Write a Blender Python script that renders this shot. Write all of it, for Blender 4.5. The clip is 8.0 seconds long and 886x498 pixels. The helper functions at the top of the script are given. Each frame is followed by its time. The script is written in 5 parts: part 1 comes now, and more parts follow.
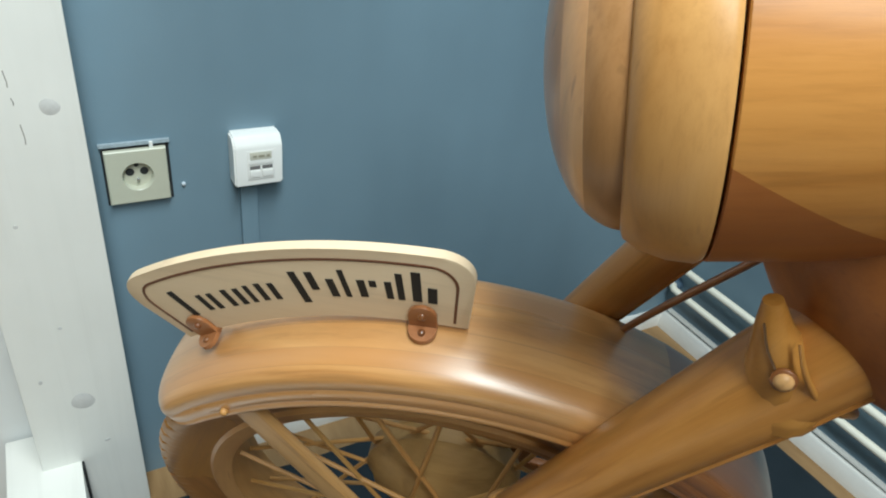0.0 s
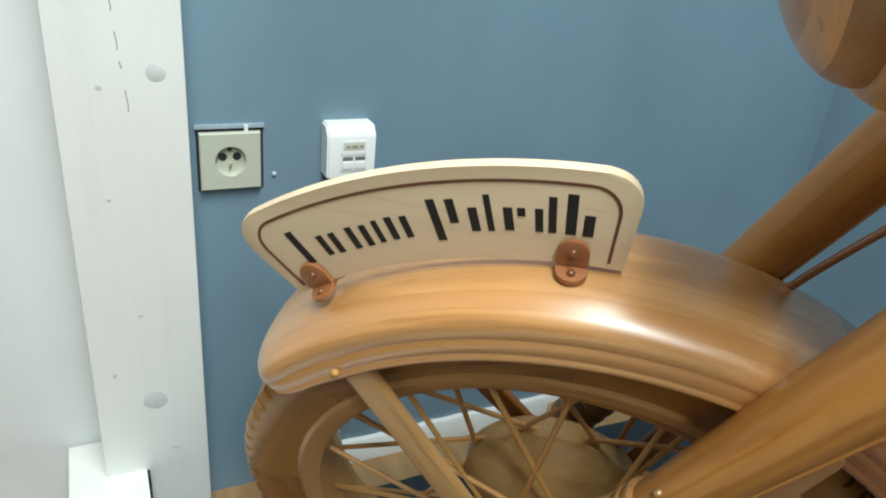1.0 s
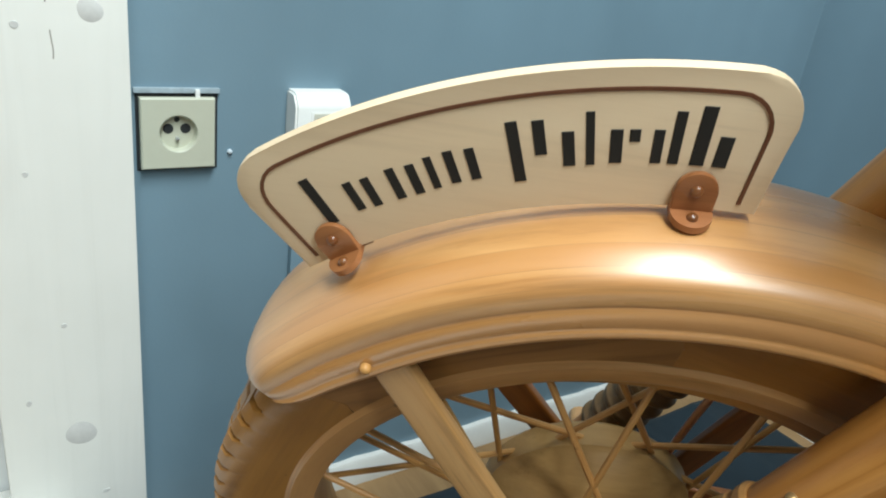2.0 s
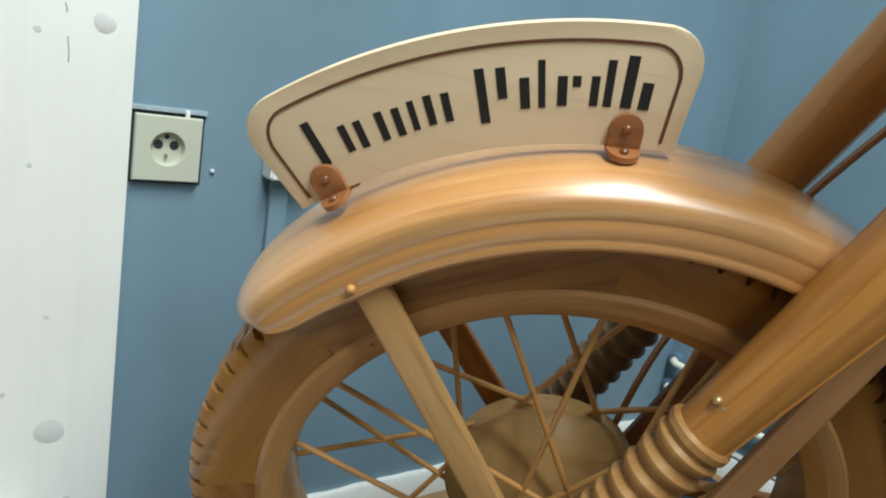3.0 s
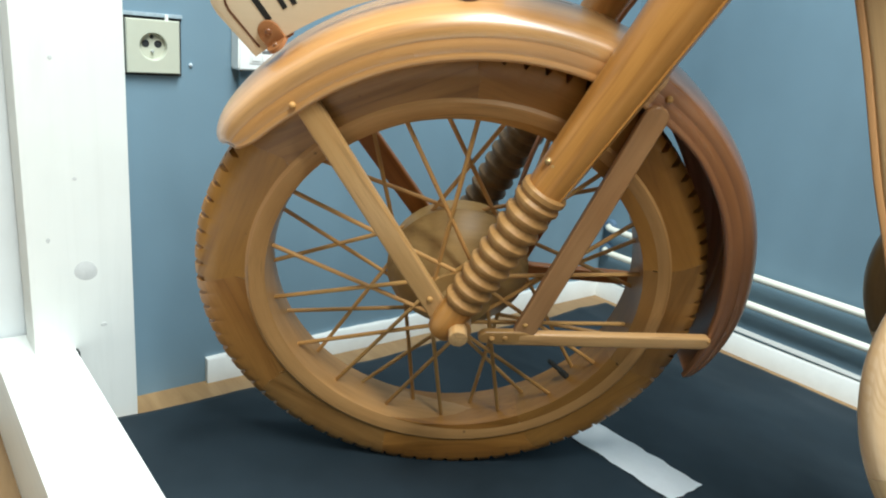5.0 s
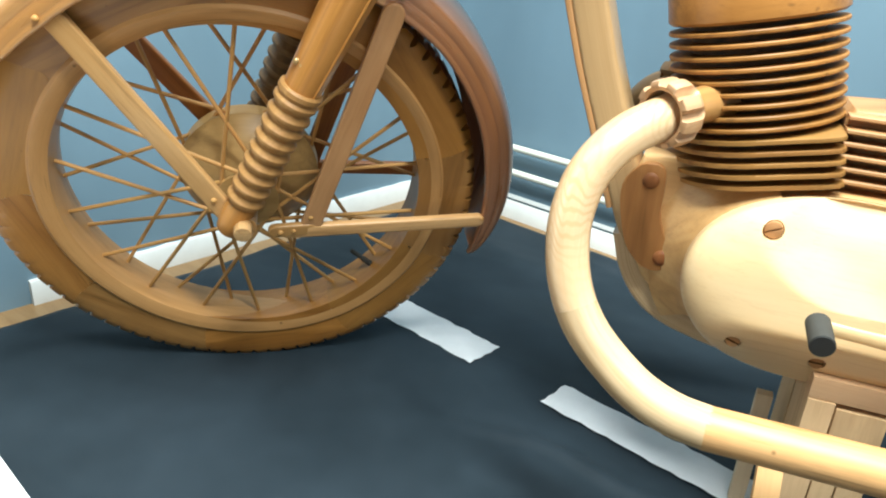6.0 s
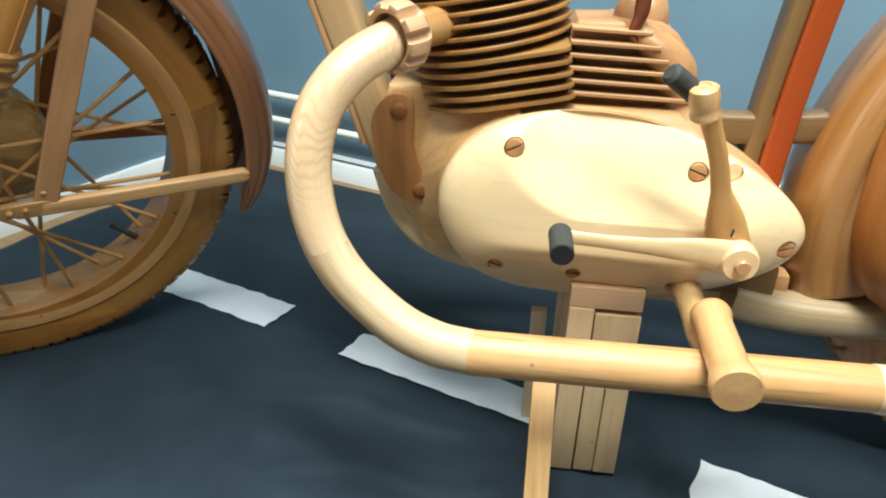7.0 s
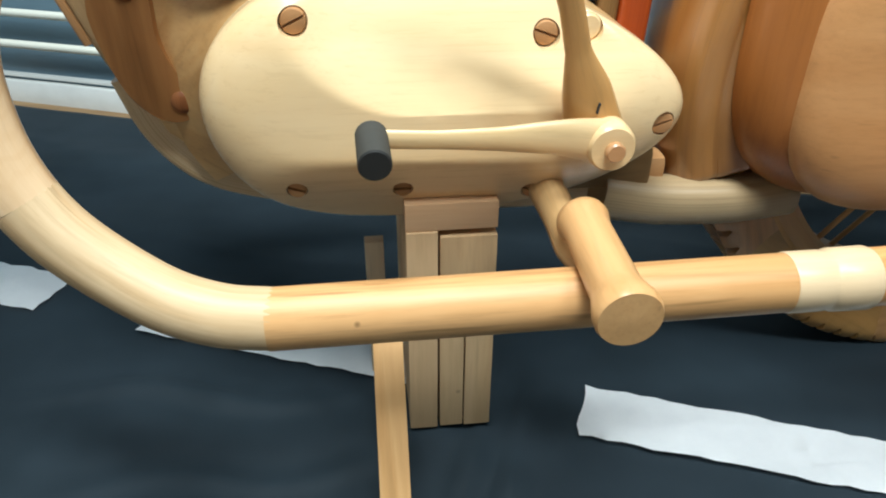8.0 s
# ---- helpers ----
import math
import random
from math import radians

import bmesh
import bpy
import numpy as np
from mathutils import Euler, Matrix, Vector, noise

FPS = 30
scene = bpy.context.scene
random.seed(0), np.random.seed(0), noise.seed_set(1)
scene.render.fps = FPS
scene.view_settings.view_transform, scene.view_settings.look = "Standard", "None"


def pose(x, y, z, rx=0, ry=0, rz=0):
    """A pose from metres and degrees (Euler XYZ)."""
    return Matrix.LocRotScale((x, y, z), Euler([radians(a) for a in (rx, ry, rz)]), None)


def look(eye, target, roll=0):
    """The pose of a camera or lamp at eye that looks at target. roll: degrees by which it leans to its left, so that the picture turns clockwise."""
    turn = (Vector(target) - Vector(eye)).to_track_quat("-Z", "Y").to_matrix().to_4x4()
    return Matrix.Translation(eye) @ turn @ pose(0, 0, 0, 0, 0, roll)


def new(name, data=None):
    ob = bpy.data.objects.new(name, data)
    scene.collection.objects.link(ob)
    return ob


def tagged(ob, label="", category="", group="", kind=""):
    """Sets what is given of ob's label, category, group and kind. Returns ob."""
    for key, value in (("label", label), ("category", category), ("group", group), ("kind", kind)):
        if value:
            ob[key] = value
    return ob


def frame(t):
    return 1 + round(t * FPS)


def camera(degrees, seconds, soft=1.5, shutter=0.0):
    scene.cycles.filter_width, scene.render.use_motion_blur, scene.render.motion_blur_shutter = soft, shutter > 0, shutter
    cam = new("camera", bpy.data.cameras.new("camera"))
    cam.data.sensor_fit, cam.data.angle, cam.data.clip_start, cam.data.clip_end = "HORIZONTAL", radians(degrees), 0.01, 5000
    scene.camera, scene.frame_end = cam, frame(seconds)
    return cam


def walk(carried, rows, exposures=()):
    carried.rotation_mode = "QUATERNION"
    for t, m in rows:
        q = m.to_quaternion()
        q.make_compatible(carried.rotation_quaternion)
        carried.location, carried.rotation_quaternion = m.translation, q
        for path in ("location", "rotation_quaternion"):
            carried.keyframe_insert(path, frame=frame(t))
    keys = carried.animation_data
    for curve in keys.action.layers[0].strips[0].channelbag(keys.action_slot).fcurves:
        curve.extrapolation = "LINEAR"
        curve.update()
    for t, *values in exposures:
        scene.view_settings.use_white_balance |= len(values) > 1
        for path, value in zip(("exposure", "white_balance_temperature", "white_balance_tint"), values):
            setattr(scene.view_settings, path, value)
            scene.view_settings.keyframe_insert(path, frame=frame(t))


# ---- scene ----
cam = camera(63.39, 8.0, soft=2.0)
PATH = [
    (0, (0.4204, -0.2806, 1.0736), (-0.4470, 0.2482, 0.4349), 6.70),
    (0.5, (0.4008, -0.3139, 0.9940), (-0.5026, 0.1956, 0.3903), 5.74),
    (1, (0.3920, -0.3523, 0.9346), (-0.5624, 0.1448, 0.4035), 6.21),
    (1.2, (0.3605, -0.3671, 0.9004), (-0.5988, 0.1385, 0.3864), 5.91),
    (2.3, (0.2433, -0.4033, 0.7745), (-0.6396, 0.2792, 0.3332), 8.42),
    (2.5, (0.2605, -0.4188, 0.7410), (-0.6286, 0.2751, 0.3311), 7.83),
    (3, (0.3482, -0.4620, 0.7112), (-0.5694, 0.2647, 0.4467), 9.62),
    (3.5, (0.4354, -0.4850, 0.6793), (-0.4889, 0.2621, 0.5133), 9.89),
    (4, (0.4852, -0.5077, 0.6433), (-0.4203, 0.2518, 0.4357), 8.54),
    (4.2, (0.5068, -0.5171, 0.6415), (-0.3894, 0.2454, 0.4060), 8.15),
    (5.3, (0.6834, -0.5597, 0.6479), (-0.1937, 0.1577, 0.2530), 4.21),
    (5.5, (0.7231, -0.5509, 0.6547), (-0.1314, 0.1801, 0.2359), 2.91),
    (6, (0.7976, -0.4921, 0.6590), (0.0662, 0.3322, 0.1841), 3.77),
    (6.5, (0.8306, -0.4386, 0.6525), (0.2119, 0.4608, 0.1543), 3.06),
    (7, (0.8557, -0.4127, 0.6327), (0.3565, 0.5438, 0.1075), 2.16),
    (7.5, (0.8604, -0.3400, 0.5843), (0.4770, 0.6421, 0.0111), 0.03),
    (8, (0.8311, -0.2314, 0.5429), (0.5638, 0.7501, -0.0936), 0.11),
]
walk(cam, [(t, look(eye, target, roll)) for t, eye, target, roll in PATH],
     exposures=[(0.0, -0.98, 6500, 10), (0.5, -0.78, 6500, 10), (1.0, -0.80, 6500, 10), (2.5, -0.66, 6500, 10), (3.0, -0.68, 6500, 10), (4.0, -0.60, 6450, 10), (5.5, 0.08, 6450, 10), (6.0, 0.28, 6480, 10),
                (6.5, 0.12, 6450, 10), (7.0, -0.12, 6400, 10), (7.5, -0.42, 6320, 10), (8.0, -0.46, 6250, 10)])

from mathutils.bvhtree import BVHTree


# ---------------------------------------------------------------- light
def area(name, x, y, turn, sx, sy, watts, colour=(0.915, 1.0, 0.995)):
    """A flat unseen lamp at ceiling height facing down, its long side turned by some degrees from x."""
    d = bpy.data.lights.new(name, "AREA")
    d.shape, d.size, d.size_y, d.energy, d.color = "RECTANGLE", sx, sy, watts, colour
    ob = new(name, d)
    ob.matrix_world = pose(x, y, 2.66, 0, 0, turn)
    return ob


area("ceiling_lamp", 0.88, -0.32, -38, 1.7, 0.5, 165)
# added fill without a known source, brightens the tape and the right side
area("ceiling_lamp", 2.30, -0.55, 0, 0.9, 0.3, 58)
world = bpy.data.worlds.new("world")
world.use_nodes = True
world.node_tree.nodes["Background"].inputs[0].default_value = (0.5, 0.55, 0.6, 1)
world.node_tree.nodes["Background"].inputs[1].default_value = 0.001
scene.world = world


# ---------------------------------------------------------------- materials
class Nodes:
    """A small writer for node materials."""

    def __init__(self, name):
        self.mat = bpy.data.materials.new(name)
        self.mat.use_nodes = True
        self.tree = self.mat.node_tree
        self.bsdf = self.tree.nodes["Principled BSDF"]

    def add(self, kind, ins=(), **props):
        n = self.tree.nodes.new(kind)
        if "operation" in props:
            n.operation = props["operation"]
        if "data_type" in props:
            n.data_type, n.blend_type = props["data_type"], props["blend_type"]
        for key, v in dict(ins).items():
            if isinstance(v, bpy.types.NodeSocket):
                self.tree.links.new(v, n.inputs[key])
            else:
                n.inputs[key].default_value = v
        return n

    def link(self, socket, key):
        self.tree.links.new(socket, self.bsdf.inputs[key])

    def coords(self, source, scale, jitter=True):
        tc = self.add("ShaderNodeTexCoord")
        vec = tc.outputs[source]
        if jitter:
            info = self.add("ShaderNodeObjectInfo")
            off = self.add("ShaderNodeVectorMath", {0: info.outputs["Random"], 1: (3.1, 7.7, 5.3)}, operation="MULTIPLY")
            vec = self.add("ShaderNodeVectorMath", {0: vec, 1: off.outputs[0]}, operation="ADD").outputs[0]
        return self.add("ShaderNodeVectorMath", {0: vec, 1: scale}, operation="MULTIPLY").outputs[0]

    def noise(self, vec, scale, detail=4.0, rough=0.6, distort=0.0):
        return self.add("ShaderNodeTexNoise", {"Vector": vec, "Scale": scale, "Detail": detail, "Roughness": rough, "Distortion": distort}).outputs["Fac"]

    def ramp(self, fac, stops):
        r = self.add("ShaderNodeValToRGB", {"Fac": fac})
        el = r.color_ramp.elements
        el[0].position, el[0].color = stops[0][0], (*stops[0][1], 1)
        el[1].position, el[1].color = stops[-1][0], (*stops[-1][1], 1)
        for p, c in stops[1:-1]:
            e = el.new(p)
            e.color = (*c, 1)
        return r.outputs["Color"]

    def mix(self, fac, a, b, blend="MIX"):
        m = self.add("ShaderNodeMix", {0: fac, 6: a, 7: b}, data_type="RGBA", blend_type=blend)
        return m.outputs[2]

    def bump(self, height, strength, distance=0.001):
        b = self.add("ShaderNodeBump", {"Height": height, "Strength": strength, "Distance": distance})
        self.link(b.outputs[0], "Normal")


TONES = {
    "honey": ((0.756, 0.408, 0.170), (0.540, 0.238, 0.078)),
    "amber": ((0.560, 0.268, 0.076), (0.420, 0.176, 0.042)),
    "tan": ((0.510, 0.286, 0.109), (0.370, 0.181, 0.060)),
    "straw": ((0.690, 0.437, 0.212), (0.550, 0.296, 0.119)),
    "pale": ((0.830, 0.625, 0.365), (0.720, 0.475, 0.225)),
    "pink": ((0.640, 0.410, 0.240), (0.540, 0.320, 0.170)),
    "peachy": ((0.675, 0.395, 0.182), (0.545, 0.283, 0.110)),
    "raw": ((0.660, 0.455, 0.260), (0.560, 0.360, 0.190)),
    "ash": ((0.760, 0.560, 0.355), (0.600, 0.375, 0.196)),
    "red": ((0.265, 0.098, 0.032), (0.180, 0.057, 0.017)),
    "alder": ((0.450, 0.185, 0.082), (0.320, 0.118, 0.045)),
    "drum": ((0.470, 0.285, 0.112), (0.360, 0.200, 0.072)),
    "oak": ((0.440, 0.207, 0.058), (0.290, 0.120, 0.029)),
    "rose": ((0.520, 0.286, 0.132), (0.395, 0.192, 0.078)),
    "sienna": ((0.350, 0.160, 0.054), (0.265, 0.112, 0.034)),
    "tubewood": ((0.520, 0.325, 0.165), (0.420, 0.240, 0.105)),
    "russet": ((0.380, 0.140, 0.040), (0.285, 0.096, 0.026)),
    "brown": ((0.270, 0.125, 0.043), (0.190, 0.079, 0.026)),
    "tyre": ((0.475, 0.220, 0.058), (0.325, 0.135, 0.031)),
    "amber_oak": ((0.410, 0.205, 0.070), (0.280, 0.125, 0.036)),
    "gold": ((0.630, 0.348, 0.130), (0.480, 0.235, 0.075)),
    "rimwood": ((0.580, 0.312, 0.128), (0.445, 0.216, 0.077)),
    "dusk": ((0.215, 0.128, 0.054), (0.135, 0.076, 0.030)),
    "umber": ((0.38, 0.198, 0.061), (0.24, 0.110, 0.031)),
    "chestnut": ((0.43, 0.155, 0.045), (0.30, 0.100, 0.026)),
    "mahogany": ((0.20, 0.050, 0.022), (0.13, 0.030, 0.013)),
    "peach": ((0.68, 0.345, 0.155), (0.55, 0.25, 0.098)),
    "driftwood": ((0.46, 0.33, 0.19), (0.31, 0.21, 0.115)),
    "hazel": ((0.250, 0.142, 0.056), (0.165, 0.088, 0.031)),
    "walnut": ((0.150, 0.077, 0.035), (0.085, 0.041, 0.018)),
    "padauk": ((0.380, 0.066, 0.018), (0.280, 0.040, 0.011)),
    "ply": ((0.830, 0.655, 0.460), (0.760, 0.560, 0.370)),
}
_woods = {}


def wood(tone, grain="x", rough=0.34, rings=1.0, curl=0.0, contrast=1.0, strips=0.0):
    """Varnished wood; grain runs along local x, y or z, or along the mesh's first UV axis. curl: rippled figure across the grain; strips: width of glued laminations across it."""
    key = (tone, grain, rough, rings, curl, contrast, strips)
    if key in _woods:
        return _woods[key]
    light, dark = TONES[tone]
    if contrast < 0.3:
        dark = tuple(0.45 * a + 0.55 * b for a, b in zip(light, dark))
    n = Nodes("wood_" + tone + "_" + grain)
    long, cross = 2.0, 32.0
    scale = {"x": (long, cross, cross), "y": (cross, long, cross), "z": (cross, cross, long), "uv": (long, cross, cross)}[grain]
    vec = n.coords("UV" if grain == "uv" else "Object", scale)
    growth = n.noise(vec, 0.75 * rings, 2.5, 0.5, 1.1)
    bands = n.add("ShaderNodeMath", {0: growth, 1: 13.0}, operation="MULTIPLY").outputs[0]
    bands = n.add("ShaderNodeMath", {0: bands}, operation="SINE").outputs[0]
    bands = n.add("ShaderNodeMapRange", {"Value": bands, "From Min": -1.0, "From Max": 1.0}).outputs[0]
    fine = n.noise(vec, 7.0, 6.0, 0.7)
    tc = n.coords("Object", (9.0, 9.0, 9.0))
    blotch = n.noise(tc, 1.0, 3.0, 0.55)
    mid = tuple(0.5 * (a + b) for a, b in zip(light, dark))
    deep = tuple((0.62 if contrast > 0.8 else 0.8 if contrast > 0.3 else 0.93) * b for b in dark)
    c1 = n.ramp(bands, [(0.0, mid), (0.50, light), (0.82, mid), (0.97, dark), (1.0, deep)])
    c2 = n.ramp(fine, [(0.30, deep), (0.50, mid), (0.72, light)])
    col = n.mix(0.42, c1, c2)
    streak = n.noise(vec, 1.3, 2.0, 0.5, 0.4)
    col = n.mix(n.ramp(streak, [(0.54, (0.0, 0.0, 0.0)), (0.76, (0.55 * contrast,) * 3)]), col, (*deep, 1))
    glow = tuple(min(1.0, 1.12 * c) for c in light)
    col = n.mix(n.ramp(streak, [(0.22, (0.40 * contrast,) * 3), (0.44, (0.0, 0.0, 0.0))]), col, (*glow, 1))
    col = n.mix(n.ramp(blotch, [(0.38, (0.0, 0.0, 0.0)), (0.75, (0.65 * contrast,) * 3)]), col, (*dark, 1))
    # rare dark pores and mineral flecks, long in the grain
    fleck = n.noise(n.add("ShaderNodeVectorMath", {0: vec, 1: (2.2, 2.2, 2.2)}, operation="MULTIPLY").outputs[0], 2.1, 1.0, 0.4)
    col = n.mix(n.ramp(fleck, [(0.70, (0.0, 0.0, 0.0)), (0.78, (0.6 * contrast,) * 3)]), col, (*(0.5 * c for c in dark), 1))
    # small pin knots
    vor = n.add("ShaderNodeTexVoronoi", {"Vector": n.coords("Object", (1.0, 1.0, 1.0)), "Scale": 17.0})
    pick = n.ramp(n.add("ShaderNodeSeparateColor", {0: vor.outputs["Color"]}).outputs[0], [(0.72, (0.0, 0.0, 0.0)), (0.74, (1.0, 1.0, 1.0))])
    dot = n.ramp(vor.outputs["Distance"], [(0.020, (0.75 * min(1.0, 0.2 + contrast),) * 3), (0.050, (0.0, 0.0, 0.0))])
    col = n.mix(n.mix(1.0, pick, dot, "MULTIPLY"), col, (*(0.3 * c for c in dark), 1))
    relief = fine
    if curl:
        wv = n.coords("UV" if grain == "uv" else "Object", (1.0, 1.0, 1.0))
        bend = n.noise(n.add("ShaderNodeVectorMath", {0: wv, 1: (14.0, 30.0, 14.0)}, operation="MULTIPLY").outputs[0], 1.0, 2.0, 0.5)
        wob = n.add("ShaderNodeVectorMath", {0: bend, 1: (0.055, 0.0, 0.0)}, operation="MULTIPLY").outputs[0]
        wv = n.add("ShaderNodeVectorMath", {0: wv, 1: wob}, operation="ADD").outputs[0]
        sep = n.add("ShaderNodeSeparateXYZ", {0: wv}).outputs[0]
        rip = n.add("ShaderNodeMath", {0: n.add("ShaderNodeMath", {0: sep, 1: 520.0}, operation="MULTIPLY").outputs[0]}, operation="SINE").outputs[0]
        patch = n.noise(n.coords("Object", (7.0, 7.0, 7.0)), 1.3, 1.0, 0.4)
        amt = n.ramp(patch, [(0.36, (0.0, 0.0, 0.0)), (0.52, (curl,) * 3)])
        rip = n.add("ShaderNodeMapRange", {"Value": rip, "From Min": -1.0, "From Max": 1.0}).outputs[0]
        f = n.mix(amt, (0.0, 0.0, 0.0, 1), n.ramp(rip, [(0.45, (0.0, 0.0, 0.0)), (0.9, (1.0, 1.0, 1.0))]))
        col = n.mix(f, col, (*dark, 1))
    if strips:
        across = n.add("ShaderNodeSeparateXYZ", {0: n.coords("UV", (1.0, 1.0 / strips, 1.0), False)}).outputs[1]
        layer = n.add("ShaderNodeMath", {0: across}, operation="FLOOR").outputs[0]
        edge = n.add("ShaderNodeMath", {0: across}, operation="FRACT").outputs[0]
        rnd = n.add("ShaderNodeTexWhiteNoise", {"Vector": n.add("ShaderNodeCombineXYZ", {0: layer, 1: 0.37}).outputs[0]}).outputs["Value"]
        col = n.mix(n.ramp(rnd, [(0.15, (0.0, 0.0, 0.0)), (0.95, (0.72, 0.72, 0.72))]), col, (*dark, 1))
        col = n.mix(n.ramp(edge, [(0.0, (0.45, 0.45, 0.45)), (0.05, (0.0, 0.0, 0.0))]), col, (*(0.45 * c for c in dark), 1))
    info = n.add("ShaderNodeObjectInfo")
    tint = n.add("ShaderNodeMapRange", {"Value": info.outputs["Random"], "To Min": 0.90, "To Max": 1.04}).outputs[0]
    shift = n.add("ShaderNodeMapRange", {"Value": info.outputs["Random"], "To Min": 0.504, "To Max": 0.498}).outputs[0]
    hsv = n.add("ShaderNodeHueSaturation", {"Color": col, "Value": tint, "Hue": shift, "Saturation": 1.03})
    n.link(hsv.outputs[0], "Base Color")
    rr = n.add("ShaderNodeMapRange", {"Value": fine, "To Min": rough - 0.08, "To Max": rough + 0.12}).outputs[0]
    n.link(rr, "Roughness")
    n.bsdf.inputs["Specular IOR Level"].default_value = 0.25 if rough < 0.42 else 0.4
    n.bsdf.inputs["Coat Weight"].default_value = 1.0 if rough < 0.36 else 0.5 if rough < 0.42 else 0.0
    n.bsdf.inputs["Coat Roughness"].default_value = 0.30
    if strips:
        n.link(n.add("ShaderNodeMapRange", {"Value": streak, "From Min": 0.3, "From Max": 0.7, "To Min": 0.24, "To Max": 0.44}).outputs[0], "Coat Roughness")
    n.bsdf.inputs["Coat IOR"].default_value = 1.85 if strips else 1.56 if rough < 0.36 else 1.45
    n.bump(relief, 0.10, 0.0012)
    _woods[key] = n.mat
    return n.mat


def plain(name, colour, rough=0.5, spread=0.12, size=30.0, bump=0.08, metal=0.0, distance=0.001):
    """Paint, plastic, rubber: one colour with fine mottling and relief."""
    n = Nodes(name)
    vec = n.coords("Object", (size, size, size))
    f = n.noise(vec, 1.0, 5.0, 0.65)
    big = n.noise(vec, 0.09, 3.0, 0.5)
    lo, hi = tuple(c * (1 - spread) for c in colour), tuple(min(1.0, c * (1 + spread)) for c in colour)
    a = n.ramp(f, [(0.3, lo), (0.7, hi)])
    b = n.ramp(big, [(0.3, lo), (0.7, hi)])
    n.link(n.mix(0.5, a, b), "Base Color")
    n.link(n.add("ShaderNodeMapRange", {"Value": f, "To Min": max(0.02, rough - 0.08), "To Max": rough + 0.1}).outputs[0], "Roughness")
    n.bsdf.inputs["Metallic"].default_value = metal
    n.bump(f, bump, distance)
    return n.mat


def wall_paint(name, colour, rough=0.42):
    """Rolled gloss wall paint: broad upright roller lanes, small dents, fine orange peel."""
    n = Nodes(name)
    lanes = n.noise(n.coords("Object", (3.2, 3.2, 0.25), False), 1.0, 3.0, 0.5)
    cloud = n.noise(n.coords("Object", (2.0, 2.0, 2.0), False), 1.0, 4.0, 0.6)
    peel = n.noise(n.coords("Object", (260.0, 260.0, 260.0), False), 1.0, 2.0, 0.5)
    lo, hi = tuple(c * 0.82 for c in colour), tuple(c * 1.16 for c in colour)
    a = n.ramp(lanes, [(0.35, lo), (0.65, hi)])
    b = n.ramp(cloud, [(0.3, lo), (0.7, hi)])
    n.link(n.mix(0.45, a, b), "Base Color")
    n.link(n.add("ShaderNodeMapRange", {"Value": cloud, "To Min": rough - 0.08, "To Max": rough + 0.12}).outputs[0], "Roughness")
    h = n.add("ShaderNodeMath", {0: peel, 1: cloud}, operation="ADD").outputs[0]
    n.bump(h, 0.10, 0.001)
    return n.mat


def white_wood(name, axis):
    """White-washed pine: thin paint with grey grain and faint knots' stain showing through."""
    n = Nodes(name)
    s = {"x": (1.5, 30.0, 30.0), "z": (30.0, 30.0, 1.5)}[axis]
    g = n.noise(n.coords("Object", s), 1.0, 5.0, 0.65, 0.6)
    cloud = n.noise(n.coords("Object", (7.0, 7.0, 7.0)), 1.0, 3.0, 0.5)
    a = n.ramp(g, [(0.25, (0.68, 0.69, 0.65)), (0.5, (0.81, 0.82, 0.78)), (0.8, (0.85, 0.86, 0.82))])
    b = n.ramp(cloud, [(0.3, (0.75, 0.76, 0.72)), (0.7, (0.85, 0.86, 0.82))])
    n.link(n.mix(0.5, a, b), "Base Color")
    n.bsdf.inputs["Roughness"].default_value = 0.55
    n.bump(g, 0.08, 0.001)
    return n.mat


def cloth_mat():
    n = Nodes("black_cloth")
    vec = n.coords("Object", (1.0, 1.0, 1.0), False)
    weave = n.noise(vec, 900.0, 2.0, 0.5)
    fade = n.noise(vec, 3.2, 4.0, 0.6)
    n.link(n.ramp(fade, [(0.3, (0.012, 0.0195, 0.025)), (0.7, (0.024, 0.036, 0.046))]), "Base Color")
    n.bsdf.inputs["Roughness"].default_value = 0.6
    n.bsdf.inputs["Specular IOR Level"].default_value = 0.14
    n.bsdf.inputs["Sheen Weight"].default_value = 0.05
    n.bsdf.inputs["Sheen Roughness"].default_value = 0.4
    n.bump(weave, 0.25, 0.0006)
    return n.mat


def floor_mat():
    n = Nodes("beige_floor")
    vec = n.coords("Object", (1.0, 1.0, 1.0), False)
    f = n.noise(n.add("ShaderNodeVectorMath", {0: vec, 1: (4.0, 30.0, 1.0)}, operation="MULTIPLY").outputs[0], 1.0, 5.0, 0.65, 0.5)
    g = n.noise(vec, 6.0, 4.0, 0.6)
    a = n.ramp(f, [(0.3, (0.22, 0.125, 0.050)), (0.7, (0.34, 0.212, 0.095))])
    n.link(n.mix(n.ramp(g, [(0.4, (0, 0, 0)), (0.8, (0.5, 0.5, 0.5))]), a, (0.18, 0.100, 0.038, 1)), "Base Color")
    n.bsdf.inputs["Roughness"].default_value = 0.45
    return n.mat


